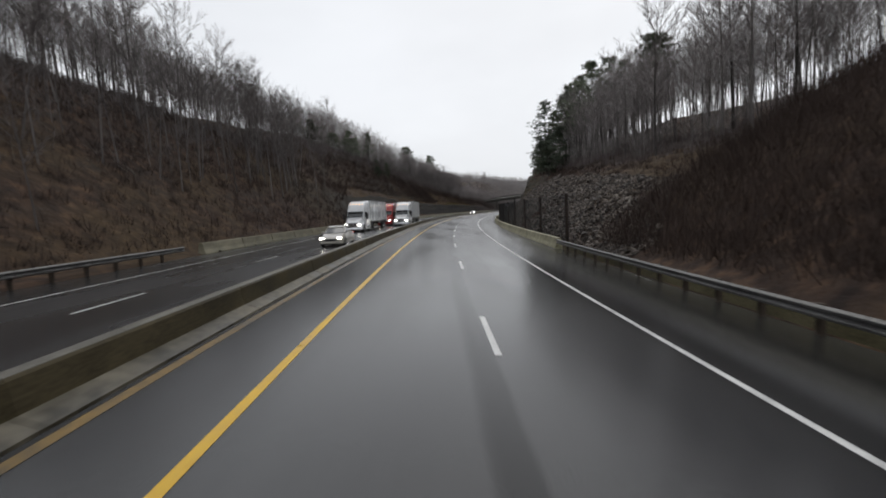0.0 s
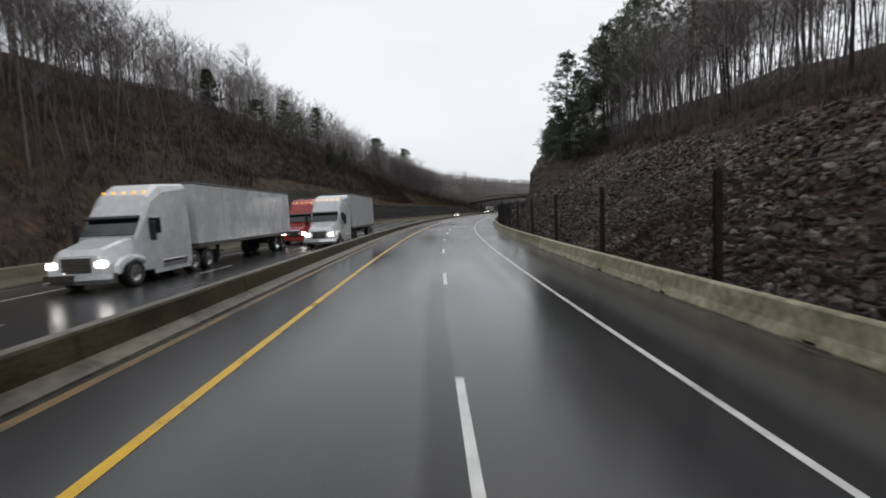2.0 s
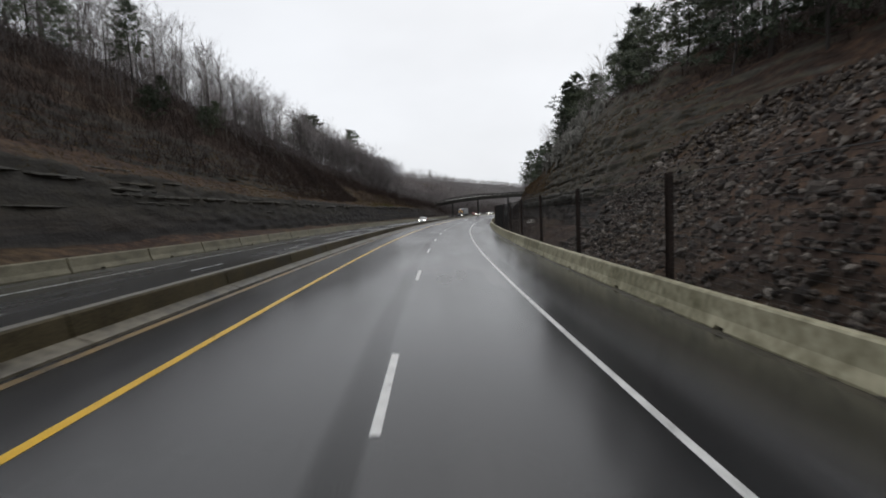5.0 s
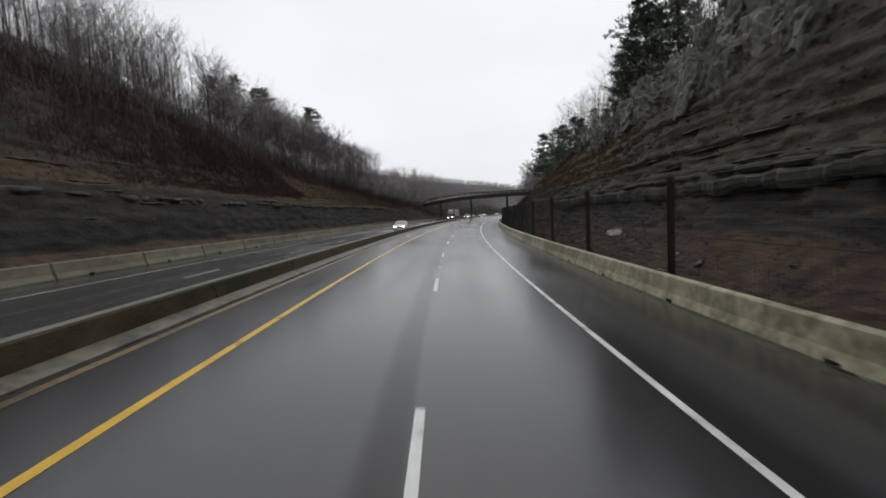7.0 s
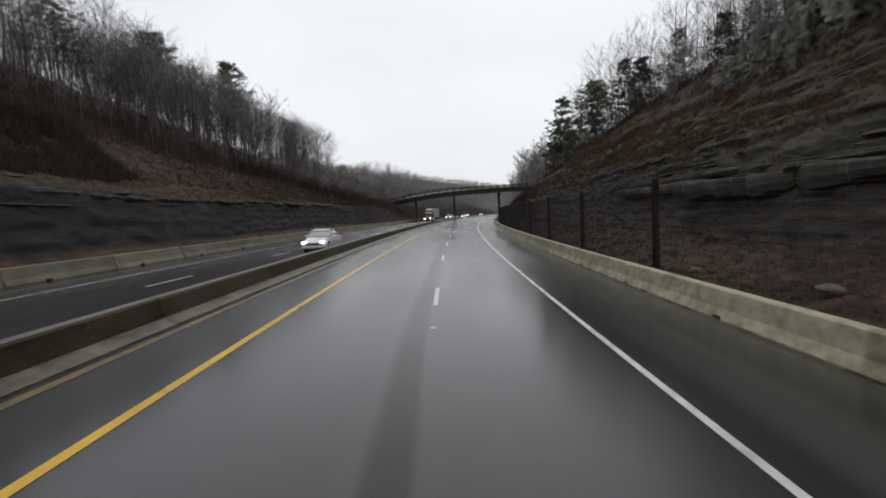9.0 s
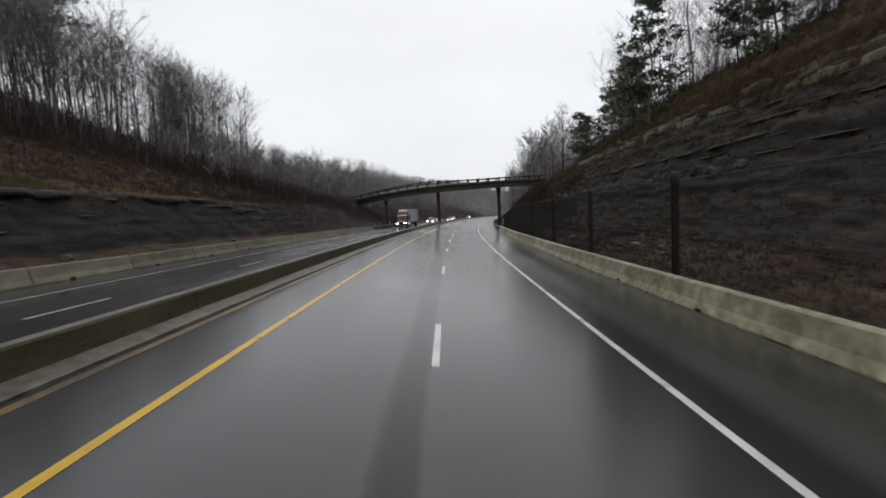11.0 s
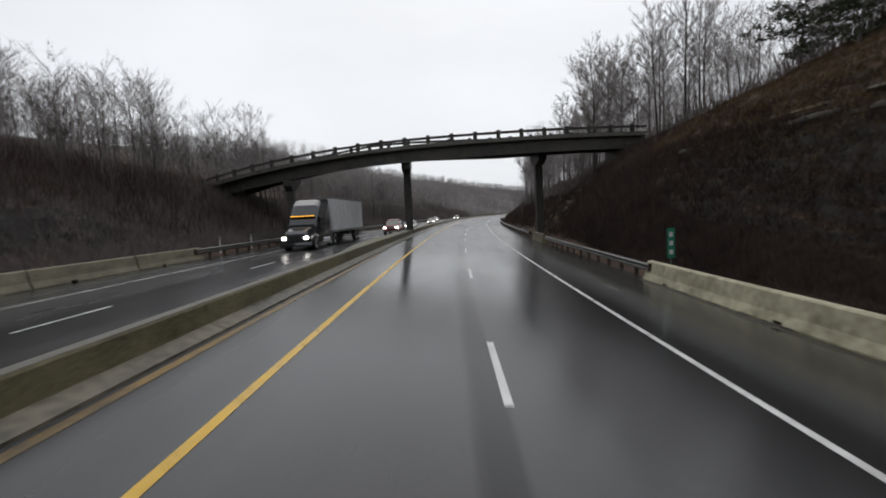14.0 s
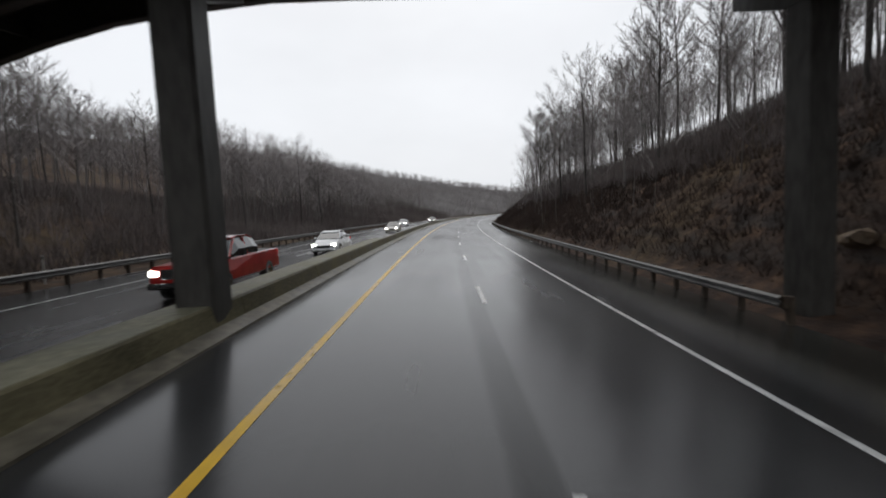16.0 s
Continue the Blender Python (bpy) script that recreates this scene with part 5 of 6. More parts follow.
def woods(name, where, height, label, seed, boughs=34, thick=1.0, material=TWIG):
    """A stand of bare trees too many to count: tapered trunks with boughs and twigs."""
    g = np.random.default_rng(seed)
    n = len(where)
    z = np.array([ground_z(s, u) for s, u in where])
    base = place(where[:, 0], where[:, 1], z - 0.3)
    h = g.uniform(*height, n)
    V, F = [], []
    off = 0
    lean = np.concatenate([g.normal(0, 0.065, (n, 2)), np.ones((n, 1))], 1)
    top = base + lean * h[:, None]
    rad = h * 0.0066 * min(thick, 1.5) * g.uniform(0.55, 1.35, n)
    bend = np.concatenate([g.normal(0, 0.022, (n, 2)) * h[:, None], np.zeros((n, 1))], 1)
    ring = []
    for c, q in ((base, 1.0), (base * 0.45 + top * 0.55 + bend, 0.6), (base * 0.1 + top * 0.9, 0.08)):
        for k in range(4):
            a = math.pi / 2 * k
            ring.append(c + np.stack([np.cos(a) * rad * q, np.sin(a) * rad * q, 0 * rad], -1))
    v = np.stack(ring, 1)
    V.append(v.reshape(-1, 3))
    quads = np.array([(r * 4 + k, r * 4 + (k + 1) % 4, r * 4 + 4 + (k + 1) % 4, r * 4 + 4 + k) for r in (0, 1) for k in range(4)])
    quads = (quads[None] + 12 * np.arange(n)[:, None, None]).reshape(-1, 4)
    off = 12 * n
    tris = []

    def shoot(p, d, length, w):
        nonlocal off
        a = g.uniform(0, 2 * np.pi, len(p))
        sd = np.stack([np.cos(a), np.sin(a), 0 * a], -1) * w[:, None]
        V.append(np.stack([p - sd, p + sd, p + d * length[:, None]], 1).reshape(-1, 3))
        tris.append(np.arange(3 * len(p)).reshape(-1, 3) + off)
        off += 3 * len(p)

    m = n * boughs
    f = g.uniform(0.34, 0.95, m)
    i = np.repeat(np.arange(n), boughs)
    p = base[i] + (top[i] - base[i]) * f[:, None]
    a = g.uniform(0, 2 * np.pi, m)
    d = np.stack([np.cos(a), np.sin(a), g.uniform(0.5, 1.5, m)], -1)
    d /= np.linalg.norm(d, axis=1, keepdims=True)
    length = h[i] * (0.06 + 0.17 * np.sin(np.pi * np.clip((f - 0.12) / 0.95, 0, 1)) ** 0.8) * g.uniform(0.6, 1.35, m) + 0.4
    shoot(p, d, length, 0.028 * thick + 0 * f)
    for _ in range(9):
        q = p + d * (length * g.uniform(0.25, 0.95, m))[:, None]
        e = d + g.normal(0, 0.55, (m, 3))
        e /= np.linalg.norm(e, axis=1, keepdims=True)
        shoot(q, e, length * g.uniform(0.25, 0.5, m), 0.016 * thick + 0 * f)
    me = bpy.data.meshes.new(name)
    me.from_pydata(np.concatenate(V).tolist(), [], quads.tolist() + np.concatenate(tris).tolist())
    me.materials.append(material)
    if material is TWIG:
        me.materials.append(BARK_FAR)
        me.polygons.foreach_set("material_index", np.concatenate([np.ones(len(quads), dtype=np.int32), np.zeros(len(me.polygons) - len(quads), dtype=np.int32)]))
    return tagged(new(name, me), label, "woods", kind="stuff")


woods("woods", spots(1150, -20, 280, [(-20, 33), (75, 34), (110, 37.5), (200, 38.5), (280, 38)], [(-20, 66), (280, 66)], -1, 21), (7.5, 14.5), "bare grey winter woods on the far hillside", 21)
woods("woods", spots(330, 278, 345, [(278, 29), (345, 27)], [(278, 80), (345, 80)], -1, 29), (5, 11), "low bare woods on the far bank near the bridge", 29)
woods("woods", spots(560, 0, 320, [(0, 22), (60, 23), (100, 26), (130, 29), (300, 27), (320, 27)], [(0, 54), (320, 50)], 1, 22), (8, 18), "bare grey winter woods above the cut", 22, 30)
woods("woods", spots(300, 320, 480, [(320, 27), (345, 19), (480, 15)], [(320, 50), (480, 55)], 1, 23), (8, 15), "bare winter woods beyond the overbridge", 23, 36)
woods("woods", spots(860, 330, 560, [(330, 26), (400, 24), (560, 23)], [(330, 110), (560, 110)], -1, 24), (8, 14), "bare winter woods in the low ground", 24, 30)
# the ridge's trees and undergrowth carry the haze in their twig colour
woods("woods", spots(1500, 540, 980, [(540, 24), (980, 24)], [(540, 200), (980, 200)], -1, 25), (7, 13), "distant pale bare woods on the ridge", 25, 11, 3.5, HAZED_TWIG)
thicket("far_brush", spots(13000, 540, 980, [(540, 22), (980, 22)], [(540, 200), (980, 200)], -1, 46), 10, (3, 8), 0.16, 0.3, HAZED_TWIG, "pale bare undergrowth covering the far ridge", 46)
thicket("brush", spots(6000, 182, 226, [(182, 25.5), (210, 25.5), (226, 28)], [(182, 34), (226, 34)], -1, 47), 9, (0.3, 1.3), 0.02, 0.42, BRUSH, "dark low brush over the rock ledge", 47)
thicket("brush", spots(3600, 226, 300, [(226, 28.5), (255, 27), (270, 25), (300, 24)], [(226, 33.5), (300, 33)], -1, 48), 9, (0.25, 1.0), 0.02, 0.45, BRUSH, "scattered dark brush in the dead grass", 48)
thicket("dead_grass", spots(2600, 222, 256, [(222, 24.3), (256, 24.2)], [(222, 27), (256, 26.4)], -1, 49), 9, (0.12, 0.4), 0.02, 0.6, MOSS_GRASS, "yellow-green grass on the rock ledge", 49)
thicket("leaf_litter", spots(3800, 57, 72, [(57, 9.3), (72, 9.3)], [(57, 12), (64, 14.5), (72, 11.5)], 1, 50), 9, (0.12, 0.42), 0.03, 0.9, LITTER, "sodden red-brown leaves and weeds among the stones", 50)
# haze in the twig colour here too
woods("woods", spots(700, 480, 980, [(480, 13), (980, 13)], [(480, 110), (980, 110)], 1, 26), (8, 15), "distant pale bare woods inside the bend", 26, 11, 3.0, HAZED_TWIG)
woods("saplings", spots(1100, -20, 345, [(-20, 22), (80, 26), (110, 33), (280, 33), (310, 26), (345, 23)], [(-20, 40), (345, 42)], -1, 27), (2.5, 6), "thin bare saplings on the brushy slope", 27, 9, 0.8)
woods("saplings", spots(1100, 0, 450, [(0, 12), (37, 20), (120, 25), (150, 20), (225, 20), (262, 24), (300, 25.5), (322, 25), (345, 15), (360, 10.5), (450, 10.5)], [(0, 32), (450, 34)], 1, 28), (2.5, 7), "thin bare saplings on the slope", 28, 9, 0.8)
woods("woods", spots(290, 5, 140, [(5, 21), (40, 21), (75, 22), (110, 25), (140, 27)], [(5, 44), (140, 46)], 1, 30), (9, 17), "bare grey woods above the guardrail and the talus", 30)
thicket("dead_grass", spots(11000, 294, 334, [(294, 18.2), (310, 17.2), (334, 15)], [(294, 26), (334, 26)], 1, 34), 9, (0.15, 0.55), 0.02, 0.6, RUST_GRASS, "rusty brown dead grass above the ledge", 34)
woods("woods", spots(205, 238, 304, [(238, 38), (260, 35), (304, 33)], [(238, 52), (304, 46)], -1, 35), (10.5, 15), "tall bare woods over the far cut", 35, 40)
thicket("brush", spots(9000, 295, 332, [(295, 9.5), (332, 9.4)], [(295, 13), (332, 13)], 1, 36), 9, (0.3, 0.95), 0.018, 0.55, BRUSH, "dark brown brush matted over the bank", 36)
thicket("brush", spots(9000, 143, 298, [(143, 8.8), (298, 8.8)], [(143, 12.5), (160, 14.6), (298, 15.2)], 1, 37), 9, (0.2, 0.7), 0.016, 0.6, BRUSH, "dead brush at the foot of the cut", 37)
thicket("brush", spots(9000, 284, 345, [(284, 19.7), (345, 19.7)], [(284, 30), (345, 30)], -1, 38), 9, (0.4, 1.6), 0.022, 0.4, UNDERBRUSH, "grey-brown brush on the far bank", 38)
thicket("dead_grass", spots(6000, 306, 470, [(306, 7.9), (470, 7.9)], [(306, 9.6), (470, 9.6)], 1, 39), 8, (0.1, 0.45), 0.014, 0.6, BRUSH, "matted dead weeds behind the guardrail", 39)

woods("woods", spots(110, 12, 96, [(12, 21), (96, 24)], [(12, 34), (96, 38)], -1, 41), (8, 14), "bare dark trees standing on the brushy slope", 41, 30)
thicket("dead_grass", spots(8000, 190, 262, [(190, 17.0), (222, 17.3), (262, 18.2)], [(190, 19.2), (205, 20.2), (222, 21.5), (262, 20)], 1, 42), 9, (0.2, 0.65), 0.02, 0.55, RUST_GRASS, "tan dead grass on the slope over the mossy beds", 42)
thicket("brush", spots(5000, 343, 450, [(343, 14), (400, 15), (450, 16)], [(343, 26), (450, 28)], 1, 43), 9, (1.2, 3.6), 0.026, 0.28, UNDERBRUSH, "grey-brown underbrush between the trees on the bank", 43)
woods("woods", spots(170, 342, 450, [(342, 24), (450, 23)], [(342, 46), (450, 44)], -1, 44), (8, 13), "bare dark trees beyond the far guardrail", 44, 34)
thicket("brush", spots(6000, 286, 332, [(286, 14.6), (332, 11.5)], [(286, 17.4), (332, 17)], 1, 45), 9, (0.3, 1.0), 0.018, 0.5, BRUSH, "dark brown brush clinging to the rock face", 45)
thicket("dead_grass", spots(11000, 206, 304, [(206, 20.5), (222, 19), (262, 18.2), (304, 18.4)], [(206, 24), (304, 26)], 1, 40), 9, (0.2, 0.7), 0.02, 0.55, RUST_GRASS, "rusty brown dead grass on the slope above the cliff", 40)

# ---------------------------------------------------------------- vehicles of the other carriageway
PAINT_WHITE = surface("white truck paint", (0.55, 0.56, 0.57), (0.72, 0.73, 0.74), (0.2, 0.35), 3, 0.5, 0.0, coord="obj", coat=0.5)
PAINT_GREY = surface("grey trailer sheet", (0.42, 0.43, 0.44), (0.6, 0.61, 0.62), (0.35, 0.5), 2, 0.4, 0.05, 0.004, coord="obj")
PAINT_RED = surface("red paint", (0.28, 0.015, 0.015), (0.42, 0.03, 0.025), (0.2, 0.3), 3, 0.5, 0.0, coord="obj", coat=0.6)
PAINT_BLACK = surface("black paint", (0.01, 0.011, 0.013), (0.025, 0.026, 0.03), (0.15, 0.3), 3, 0.5, 0.0, coord="obj", coat=0.7)
PAINT_TAN = surface("silver tan paint", (0.3, 0.28, 0.24), (0.42, 0.4, 0.36), (0.2, 0.3), 3, 0.5, 0.0, coord="obj", coat=0.6)
GLASS = plain("dark window glass", (0.012, 0.015, 0.017), 0.06, 0.0, 0.0, 0.5)
CHROME = plain("chrome", (0.6, 0.6, 0.61), 0.2, 1.0)
RUBBER = surface("wet black rubber", (0.012, 0.012, 0.012), (0.03, 0.03, 0.03), (0.5, 0.7), 10, 1.0, 0.2, 0.004, coord="obj")
BLACK_STEEL = plain("black chassis steel", (0.015, 0.015, 0.016), 0.55)
LAMP = plain("lit headlamp", (1.0, 0.96, 0.88), 0.2, 0.0, 9.0)
AMBER = plain("lit amber marker lamp", (1.0, 0.45, 0.03), 0.3, 0.0, 1.5)
REDLAMP = plain("red tail lamp", (0.5, 0.01, 0.01), 0.3, 0.0, 0.6)


def ring(y, w, z0, z1, wt=None, c=0.1):
    """Cross-section of a body at y: bottom width w, top width wt, rounded top corners."""
    wt = w if wt is None else wt
    zm = z0 + (z1 - z0) * 0.45
    pts = [(-w + 0.04, z0), (-w, z0 + 0.06), (-w, zm), (-wt, z1 - c), (-wt + c * 0.35, z1 - c * 0.3), (-wt + c, z1)]
    pts += [(-x, z) for x, z in pts[::-1]]
    return [(x, y, z) for x, z in pts]


def panel(a, b, half0, half1, thick):
    """A slanting pane between two (y, z) edges, with thickness."""
    (y0, z0), (y1, z1) = a, b
    d = Vector((0, y1 - y0, z1 - z0)).normalized()
    n = Vector((0, d.z, -d.y)) * thick
    q = [(-half0, y0, z0), (half0, y0, z0), (half1, y1, z1), (-half1, y1, z1)]
    return loft([q, [tuple(Vector(p) + n) for p in q]])


def wheels(parent, spots, r, w, rim_mat=CHROME):
    tyre = mesh("wheel", *wheel_geo(r, w), RUBBER, smooth=True)
    rim = mesh("rim", *rim_geo(r * 0.62, w), rim_mat, smooth=True)
    for x, y in spots:
        m = pose(x, y, r) @ (Matrix() if x < 0 else pose(0, 0, 0, 0, 0, 180))
        ob = part("wheel", tyre, None, parent, at=m)
        part("rim", rim, None, ob)


def semi_truck(m, paint, trailer_paint, label, trailer_length=15.0, amber=False):
    t = thing("semi_truck", m, label, "truck", "trucks")
    part("hood", loft([ring(-0.02, 0.92, 0.6, 1.28, 0.8, 0.18), ring(-0.3, 1.04, 0.52, 1.5, 0.86, 0.2), ring(-1.0, 1.1, 0.55, 1.68, 0.9, 0.2), ring(-1.7, 1.14, 0.55, 1.84, 1.0, 0.2)]), paint, t, smooth=False)
    part("cab", loft([ring(-1.62, 1.14, 0.5, 1.86, 1.08, 0.16), ring(-2.22, 1.22, 0.5, 2.72, 1.1, 0.22), ring(-2.7, 1.25, 0.5, 3.45, 1.08, 0.3), ring(-3.4, 1.26, 0.5, 3.9, 1.12, 0.35), ring(-5.1, 1.26, 0.5, 4.0, 1.2, 0.2)]), paint, t)
    part("windshield", panel((-1.63, 1.9), (-2.16, 2.6), 1.0, 0.98, 0.04), GLASS, t, "dark windscreen")
    for sx in (-1, 1):
        part("side_window", box(min(sx * 1.17, sx * 1.27), max(sx * 1.17, sx * 1.27), -2.95, -2.3, 1.9, 2.55, 0.03), GLASS, t, "dark side window")
        part("mirror", box(min(sx * 1.36, sx * 1.6), max(sx * 1.36, sx * 1.6), -2.1, -1.98, 1.65, 2.4, 0.04), BLACK_STEEL, t, "black mirror")
        part("headlight", box(min(sx * 0.66, sx * 1.0), max(sx * 0.66, sx * 1.0), -0.16, 0.035, 0.86, 1.08, 0.04), LAMP, t, "lit headlight")
        part("fender", loft([ring(y, 0.2, z0, z1, 0.17, 0.06) for y, z0, z1 in ((-0.35, 0.55, 0.9), (-0.7, 0.85, 1.12), (-1.25, 1.0, 1.2), (-1.8, 0.8, 1.1))]), paint, t, at=Matrix.Translation((sx * 1.06, 0, 0)))
        part("fuel_tank", tube([(sx * 0.98, -2.9, 0.68), (sx * 0.98, -4.6, 0.68)], [0.32, 0.32], 16), CHROME, t, "polished fuel tank", smooth=False)
        part("side_skirt", box(min(sx * 1.18, sx * 1.24), max(sx * 1.18, sx * 1.24), -5.0, -2.4, 0.32, 0.62, 0.02), paint, t)
        part("exhaust", tube([(sx * 1.05, -5.2, 1.0), (sx * 1.05, -5.2, 3.9)], [0.08, 0.08], 10), CHROME, t)
        part("mud_flap", box(min(sx * 0.75, sx * 1.25), max(sx * 0.75, sx * 1.25), -7.5, -7.46, 0.2, 0.9, 0.005), RUBBER, t)
    part("grille", box(-0.52, 0.52, -0.12, 0.03, 0.68, 1.26, 0.05), CHROME if paint is not PAINT_BLACK else BLACK_STEEL, t, "metal grille")
    for z in (0.78, 0.88, 0.98, 1.08, 1.18):
        part("grille_bar", box(-0.48, 0.48, 0.03, 0.045, z - 0.02, z + 0.02, 0.004), BLACK_STEEL, t)
    part("bumper", loft([[(x, y, z) for y, z in ((0.1 - abs(x) * 0.12, 0.3), (0.14 - abs(x) * 0.12, 0.45), (0.08 - abs(x) * 0.12, 0.64), (-0.25, 0.64), (-0.25, 0.3))] for x in (-1.2, -0.7, 0, 0.7, 1.2)]), CHROME if paint is PAINT_WHITE else paint, t)
    part("frame_rail", box(-0.42, 0.42, -7.4, -1.0, 0.7, 1.0, 0.02), BLACK_STEEL, t)
    part("sun_visor", panel((-2.02, 2.64), (-1.86, 2.56), 1.0, 1.0, 0.05), BLACK_STEEL, t)
    for x in (-0.8, -0.4, 0, 0.4, 0.8):
        part("marker_lamp", box(x - 0.05, x + 0.05, -2.84, -2.76, 3.54, 3.6, 0.01) if not amber else box(x - 0.16, x + 0.16, -1.9, -1.84, 2.56, 2.62, 0.01), AMBER, t, "amber marker lamp")
    wheels(t, [(sx * x, y) for sx in (-1, 1) for x, y in ((1.02, -1.25), (0.95, -5.5), (0.95, -6.8))], 0.51, 0.42)
    y0 = -5.75
    y1 = y0 - trailer_length
    trailer = part("trailer", box(-1.29, 1.29, y1, y0, 1.15, 4.1, 0.06), trailer_paint, t, "plain box trailer")
    part("top_rail", box(-1.31, 1.31, y1 - 0.01, y0 + 0.01, 4.02, 4.12, 0.02), GALVANISED, trailer)
    part("bottom_rail", box(-1.31, 1.31, y1 - 0.01, y0 + 0.01, 1.12, 1.3, 0.02), GALVANISED, trailer)
    n = int(trailer_length / 1.25)
    rib = mesh("rib", *box(-0.008, 0.008, -0.02, 0.02, 1.3, 4.02, 0.003), trailer_paint)
    for i in range(1, n):
        for sx in (-1, 1):
            part("rib", rib, None, trailer, at=Matrix.Translation((sx * 1.293, y0 - trailer_length * i / n, 0)))
    part("logo_patch", box(1.288, 1.306, y0 - 4.6, y0 - 3.2, 2.7, 3.4, 0.005), plain("faded dark print", (0.12, 0.12, 0.13), 0.5), trailer, "small dark printed patch")
    for sx in (-1, 1):
        part("landing_leg", box(sx * 0.9 - 0.07, sx * 0.9 + 0.07, y0 - 2.6, y0 - 2.45, 0.35, 1.15, 0.01), BLACK_STEEL, trailer)
        part("tail_lamp", box(sx * 1.0 - 0.12, sx * 1.0 + 0.12, y1 - 0.04, y1 + 0.02, 1.15, 1.27, 0.01), REDLAMP, trailer, "red tail lamp")
    part("underride_bar", box(-1.2, 1.2, y1 - 0.02, y1 + 0.1, 0.5, 0.62, 0.02), BLACK_STEEL, trailer)
    part("axle_frame", box(-0.5, 0.5, y1 + 0.9, y1 + 3.6, 0.75, 1.14, 0.03), BLACK_STEEL, trailer)
    wheels(t, [(sx * 0.95, y) for sx in (-1, 1) for y in (y1 + 1.5, y1 + 2.8)], 0.51, 0.42)
    return t


def car(m, paint, label, group="cars"):
    c = thing("car", m, label, "car", group)
    part("body", loft([ring(0.0, 0.7, 0.28, 0.6, 0.62, 0.1), ring(-0.18, 0.85, 0.2, 0.72, 0.76, 0.1), ring(-1.2, 0.91, 0.19, 0.93, 0.82, 0.1), ring(-2.6, 0.92, 0.19, 0.99, 0.84, 0.08), ring(-4.0, 0.91, 0.2, 1.02, 0.8, 0.08), ring(-4.6, 0.84, 0.26, 0.98, 0.72, 0.1), ring(-4.72, 0.76, 0.34, 0.82, 0.68, 0.1)]), paint, c)
    part("cabin", loft([ring(-1.3, 0.8, 0.88, 0.97, 0.76, 0.02), ring(-2.0, 0.8, 0.88, 1.36, 0.62, 0.05), ring(-2.8, 0.8, 0.88, 1.42, 0.62, 0.05), ring(-3.5, 0.8, 0.88, 1.36, 0.6, 0.05), ring(-4.2, 0.78, 0.88, 1.03, 0.68, 0.02)]), GLASS, c, "dark glasshouse")
    part("roof", loft([ring(y, 0.6, z - 0.03, z + 0.03, 0.56, 0.02) for y, z in ((-1.95, 1.36), (-2.3, 1.43), (-2.9, 1.45), (-3.55, 1.38))]), paint, c)
    for sx in (-1, 1):
        part("headlight", box(sx * 0.62 - 0.17, sx * 0.62 + 0.17, -0.2, 0.0, 0.56, 0.69, 0.04), LAMP, c, "lit headlight")
        part("mirror", box(sx * 0.98 - 0.1, sx * 0.98 + 0.1, -1.75, -1.62, 0.95, 1.08, 0.04), paint, c)
        part("tail_lamp", box(sx * 0.62 - 0.15, sx * 0.62 + 0.15, -4.73, -4.6, 0.74, 0.9, 0.03), REDLAMP, c)
        part("pillar", tube([(sx * 0.78, -1.34, 0.96), (sx * 0.62, -2.0, 1.38)], [0.035, 0.035], 5), paint, c)
        part("centre_pillar", tube([(sx * 0.81, -2.75, 0.98), (sx * 0.63, -2.75, 1.4)], [0.035, 0.035], 5), paint, c)
    part("grille", box(-0.42, 0.42, -0.05, 0.015, 0.42, 0.58, 0.02), BLACK_STEEL, c)
    part("bumper", box(-0.78, 0.78, -0.2, 0.03, 0.22, 0.38, 0.05), paint, c)
    wheels(c, [(sx * 0.8, y) for sx in (-1, 1) for y in (-0.95, -3.75)], 0.33, 0.22)
    return c


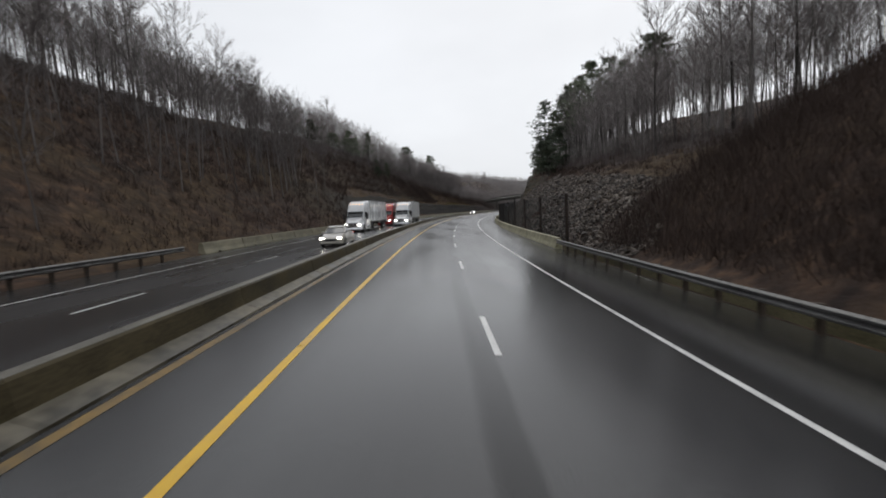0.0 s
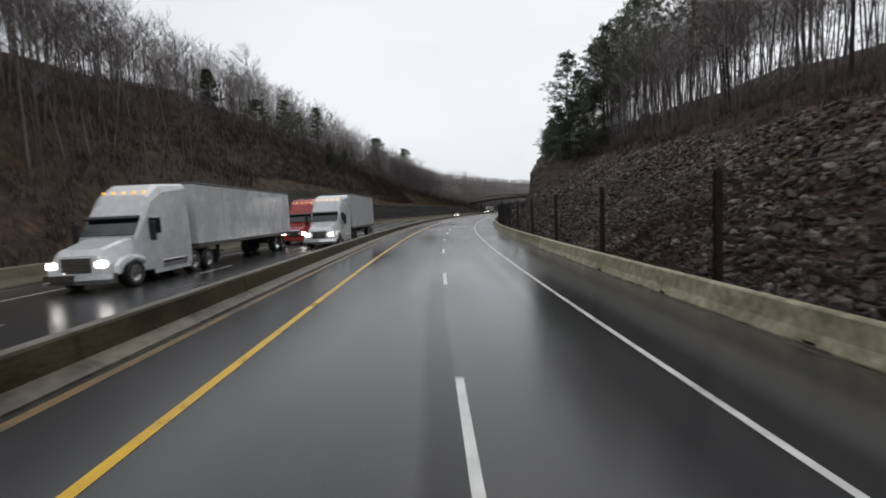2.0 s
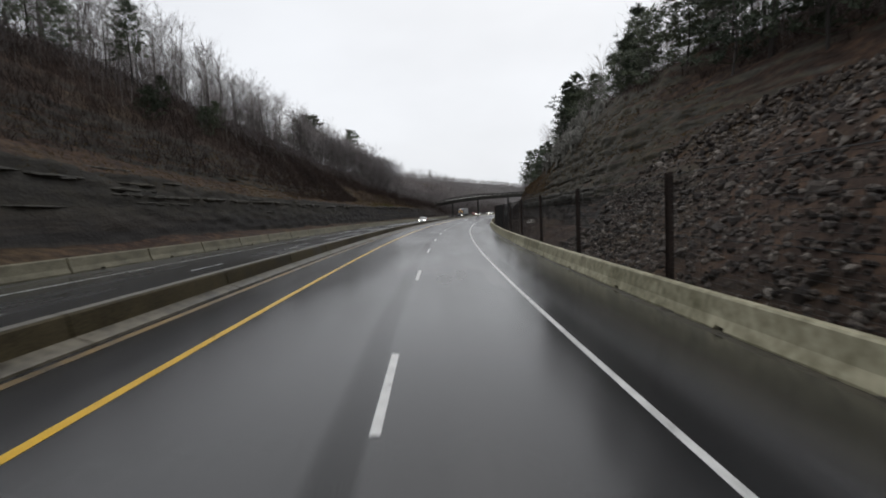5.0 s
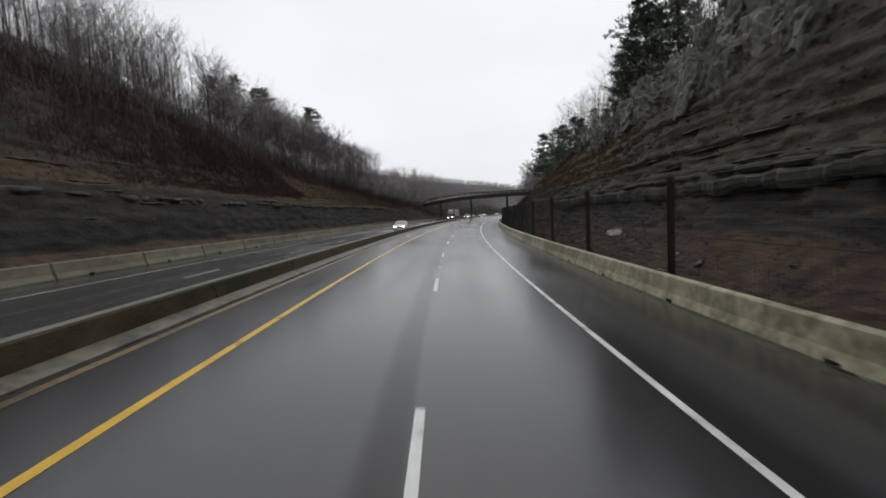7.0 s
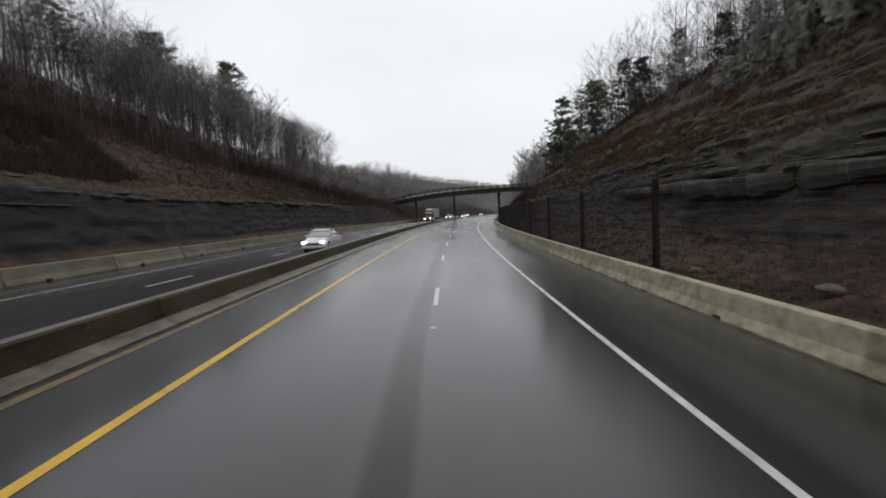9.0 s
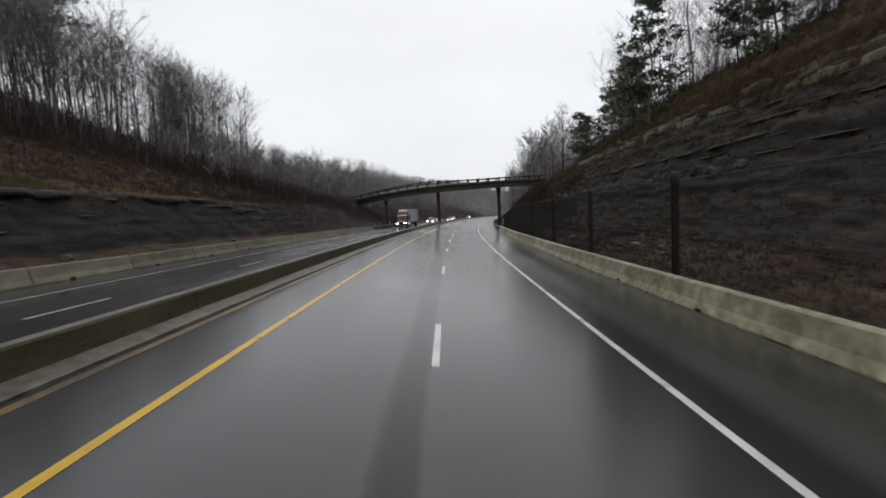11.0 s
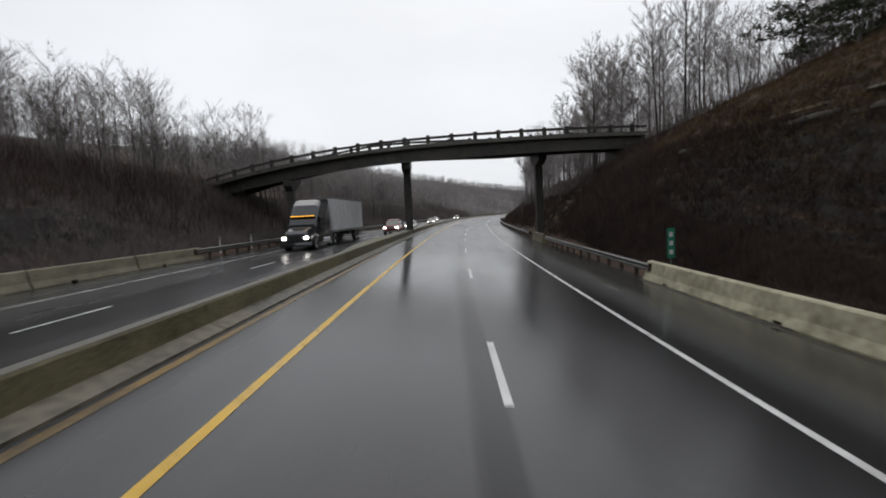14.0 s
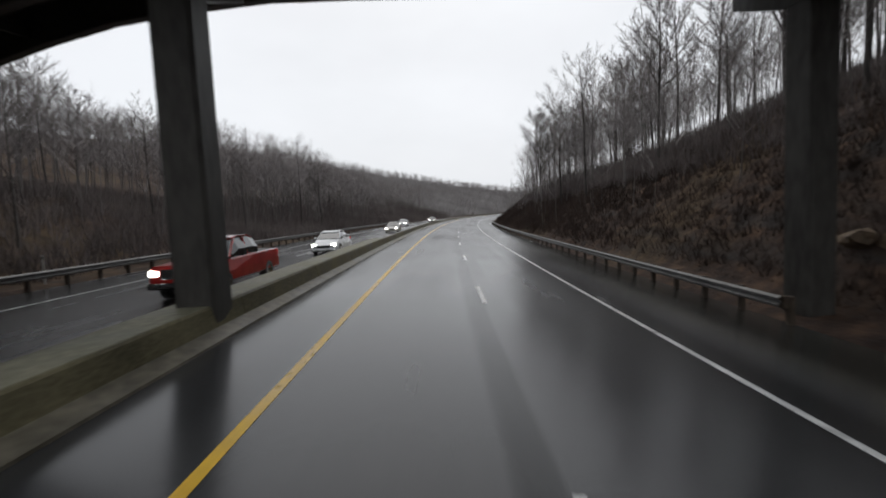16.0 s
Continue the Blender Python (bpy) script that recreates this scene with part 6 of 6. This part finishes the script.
def pickup(m, paint, label):
    c = thing("pickup_truck", m, label, "pickup", "cars")
    part("body", loft([ring(0.0, 0.84, 0.5, 1.0, 0.78, 0.12), ring(-0.15, 0.94, 0.42, 1.12, 0.86, 0.1), ring(-1.5, 0.98, 0.42, 1.2, 0.88, 0.1), ring(-3.5, 0.99, 0.42, 1.2, 0.94, 0.05), ring(-5.6, 0.98, 0.45, 1.2, 0.94, 0.04)]), paint, c)
    part("cabin", loft([ring(-1.5, 0.86, 1.12, 1.22, 0.84, 0.02), ring(-2.2, 0.88, 1.12, 1.78, 0.7, 0.06), ring(-3.4, 0.88, 1.12, 1.82, 0.7, 0.06), ring(-3.8, 0.88, 1.12, 1.7, 0.72, 0.05)]), GLASS, c, "dark glasshouse")
    part("roof", loft([ring(y, 0.7, z - 0.03, z + 0.04, 0.66, 0.03) for y, z in ((-2.15, 1.78), (-2.6, 1.84), (-3.3, 1.84), (-3.75, 1.74))]), paint, c)
    part("bed_floor", box(-0.78, 0.78, -5.5, -3.95, 1.0, 1.22, 0.02), BLACK_STEEL, c, "dark open bed")
    part("grille", box(-0.5, 0.5, -0.1, 0.03, 0.72, 1.02, 0.03), CHROME, c, "chrome grille")
    part("bumper", box(-0.92, 0.92, -0.2, 0.08, 0.42, 0.62, 0.05), CHROME, c, "chrome bumper")
    for sx in (-1, 1):
        part("headlight", box(sx * 0.7 - 0.17, sx * 0.7 + 0.17, -0.15, 0.02, 0.8, 1.0, 0.04), LAMP, c, "lit headlight")
        part("mirror", box(sx * 1.1 - 0.11, sx * 1.1 + 0.11, -1.95, -1.85, 1.2, 1.45, 0.03), BLACK_STEEL, c)
        part("tail_lamp", box(sx * 0.88 - 0.08, sx * 0.88 + 0.08, -5.64, -5.58, 0.8, 1.15, 0.02), REDLAMP, c)
        part("pillar", tube([(sx * 0.85, -1.52, 1.2), (sx * 0.71, -2.2, 1.78)], [0.04, 0.04], 5), paint, c)
        part("centre_pillar", tube([(sx * 0.88, -2.85, 1.2), (sx * 0.71, -2.85, 1.8)], [0.04, 0.04], 5), paint, c)
    wheels(c, [(sx * 0.86, y) for sx in (-1, 1) for y in (-1.0, -4.5)], 0.4, 0.27)
    return c


OZ = 0.365  # level of the far carriageway
IN, OUT = -9.0, -12.6  # its two lanes
semi_truck(stand(63.0, OUT, OZ, 180), PAINT_WHITE, PAINT_WHITE, "white semi truck with a white box trailer, headlights lit", 13.4)
semi_truck(stand(80.5, IN, OZ, 180), PAINT_WHITE, PAINT_GREY, "white semi truck with a grey box trailer, headlights lit", 11.5)
semi_truck(stand(85.5, OUT, OZ, 180), PAINT_RED, PAINT_GREY, "red semi truck with a grey trailer abreast of a white one", 8.5)
semi_truck(stand(322.5, OUT, OZ, 180), PAINT_BLACK, PAINT_GREY, "black semi truck with amber lamps and a grey trailer", 12.0, True)
car(stand(39.5, IN, OZ, 180), PAINT_TAN, "silver tan sedan with lit headlights ahead of the white truck")
car(stand(216.0, IN, OZ, 180), PAINT_WHITE, "white sedan with lit headlights on the wet road")
pickup(stand(344.0, IN, OZ, 180), PAINT_RED, "red pickup truck with lit headlights on the wet road")
car(stand(360.0, IN, OZ, 180), PAINT_WHITE, "white sedan with lit headlights near the bridge")
car(stand(392.0, IN, OZ, 180), PAINT_TAN, "silver tan sedan with lit headlights beyond the bridge")
car(stand(428.0, OUT, OZ, 180), PAINT_WHITE, "white sedan with lit headlights in the far bend")
car(stand(455.0, IN, OZ, 180), PAINT_BLACK, "black sedan with lit headlights in the far bend")
car(stand(480.0, OUT, OZ, 180), PAINT_TAN, "silver tan sedan with lit headlights in the far bend")
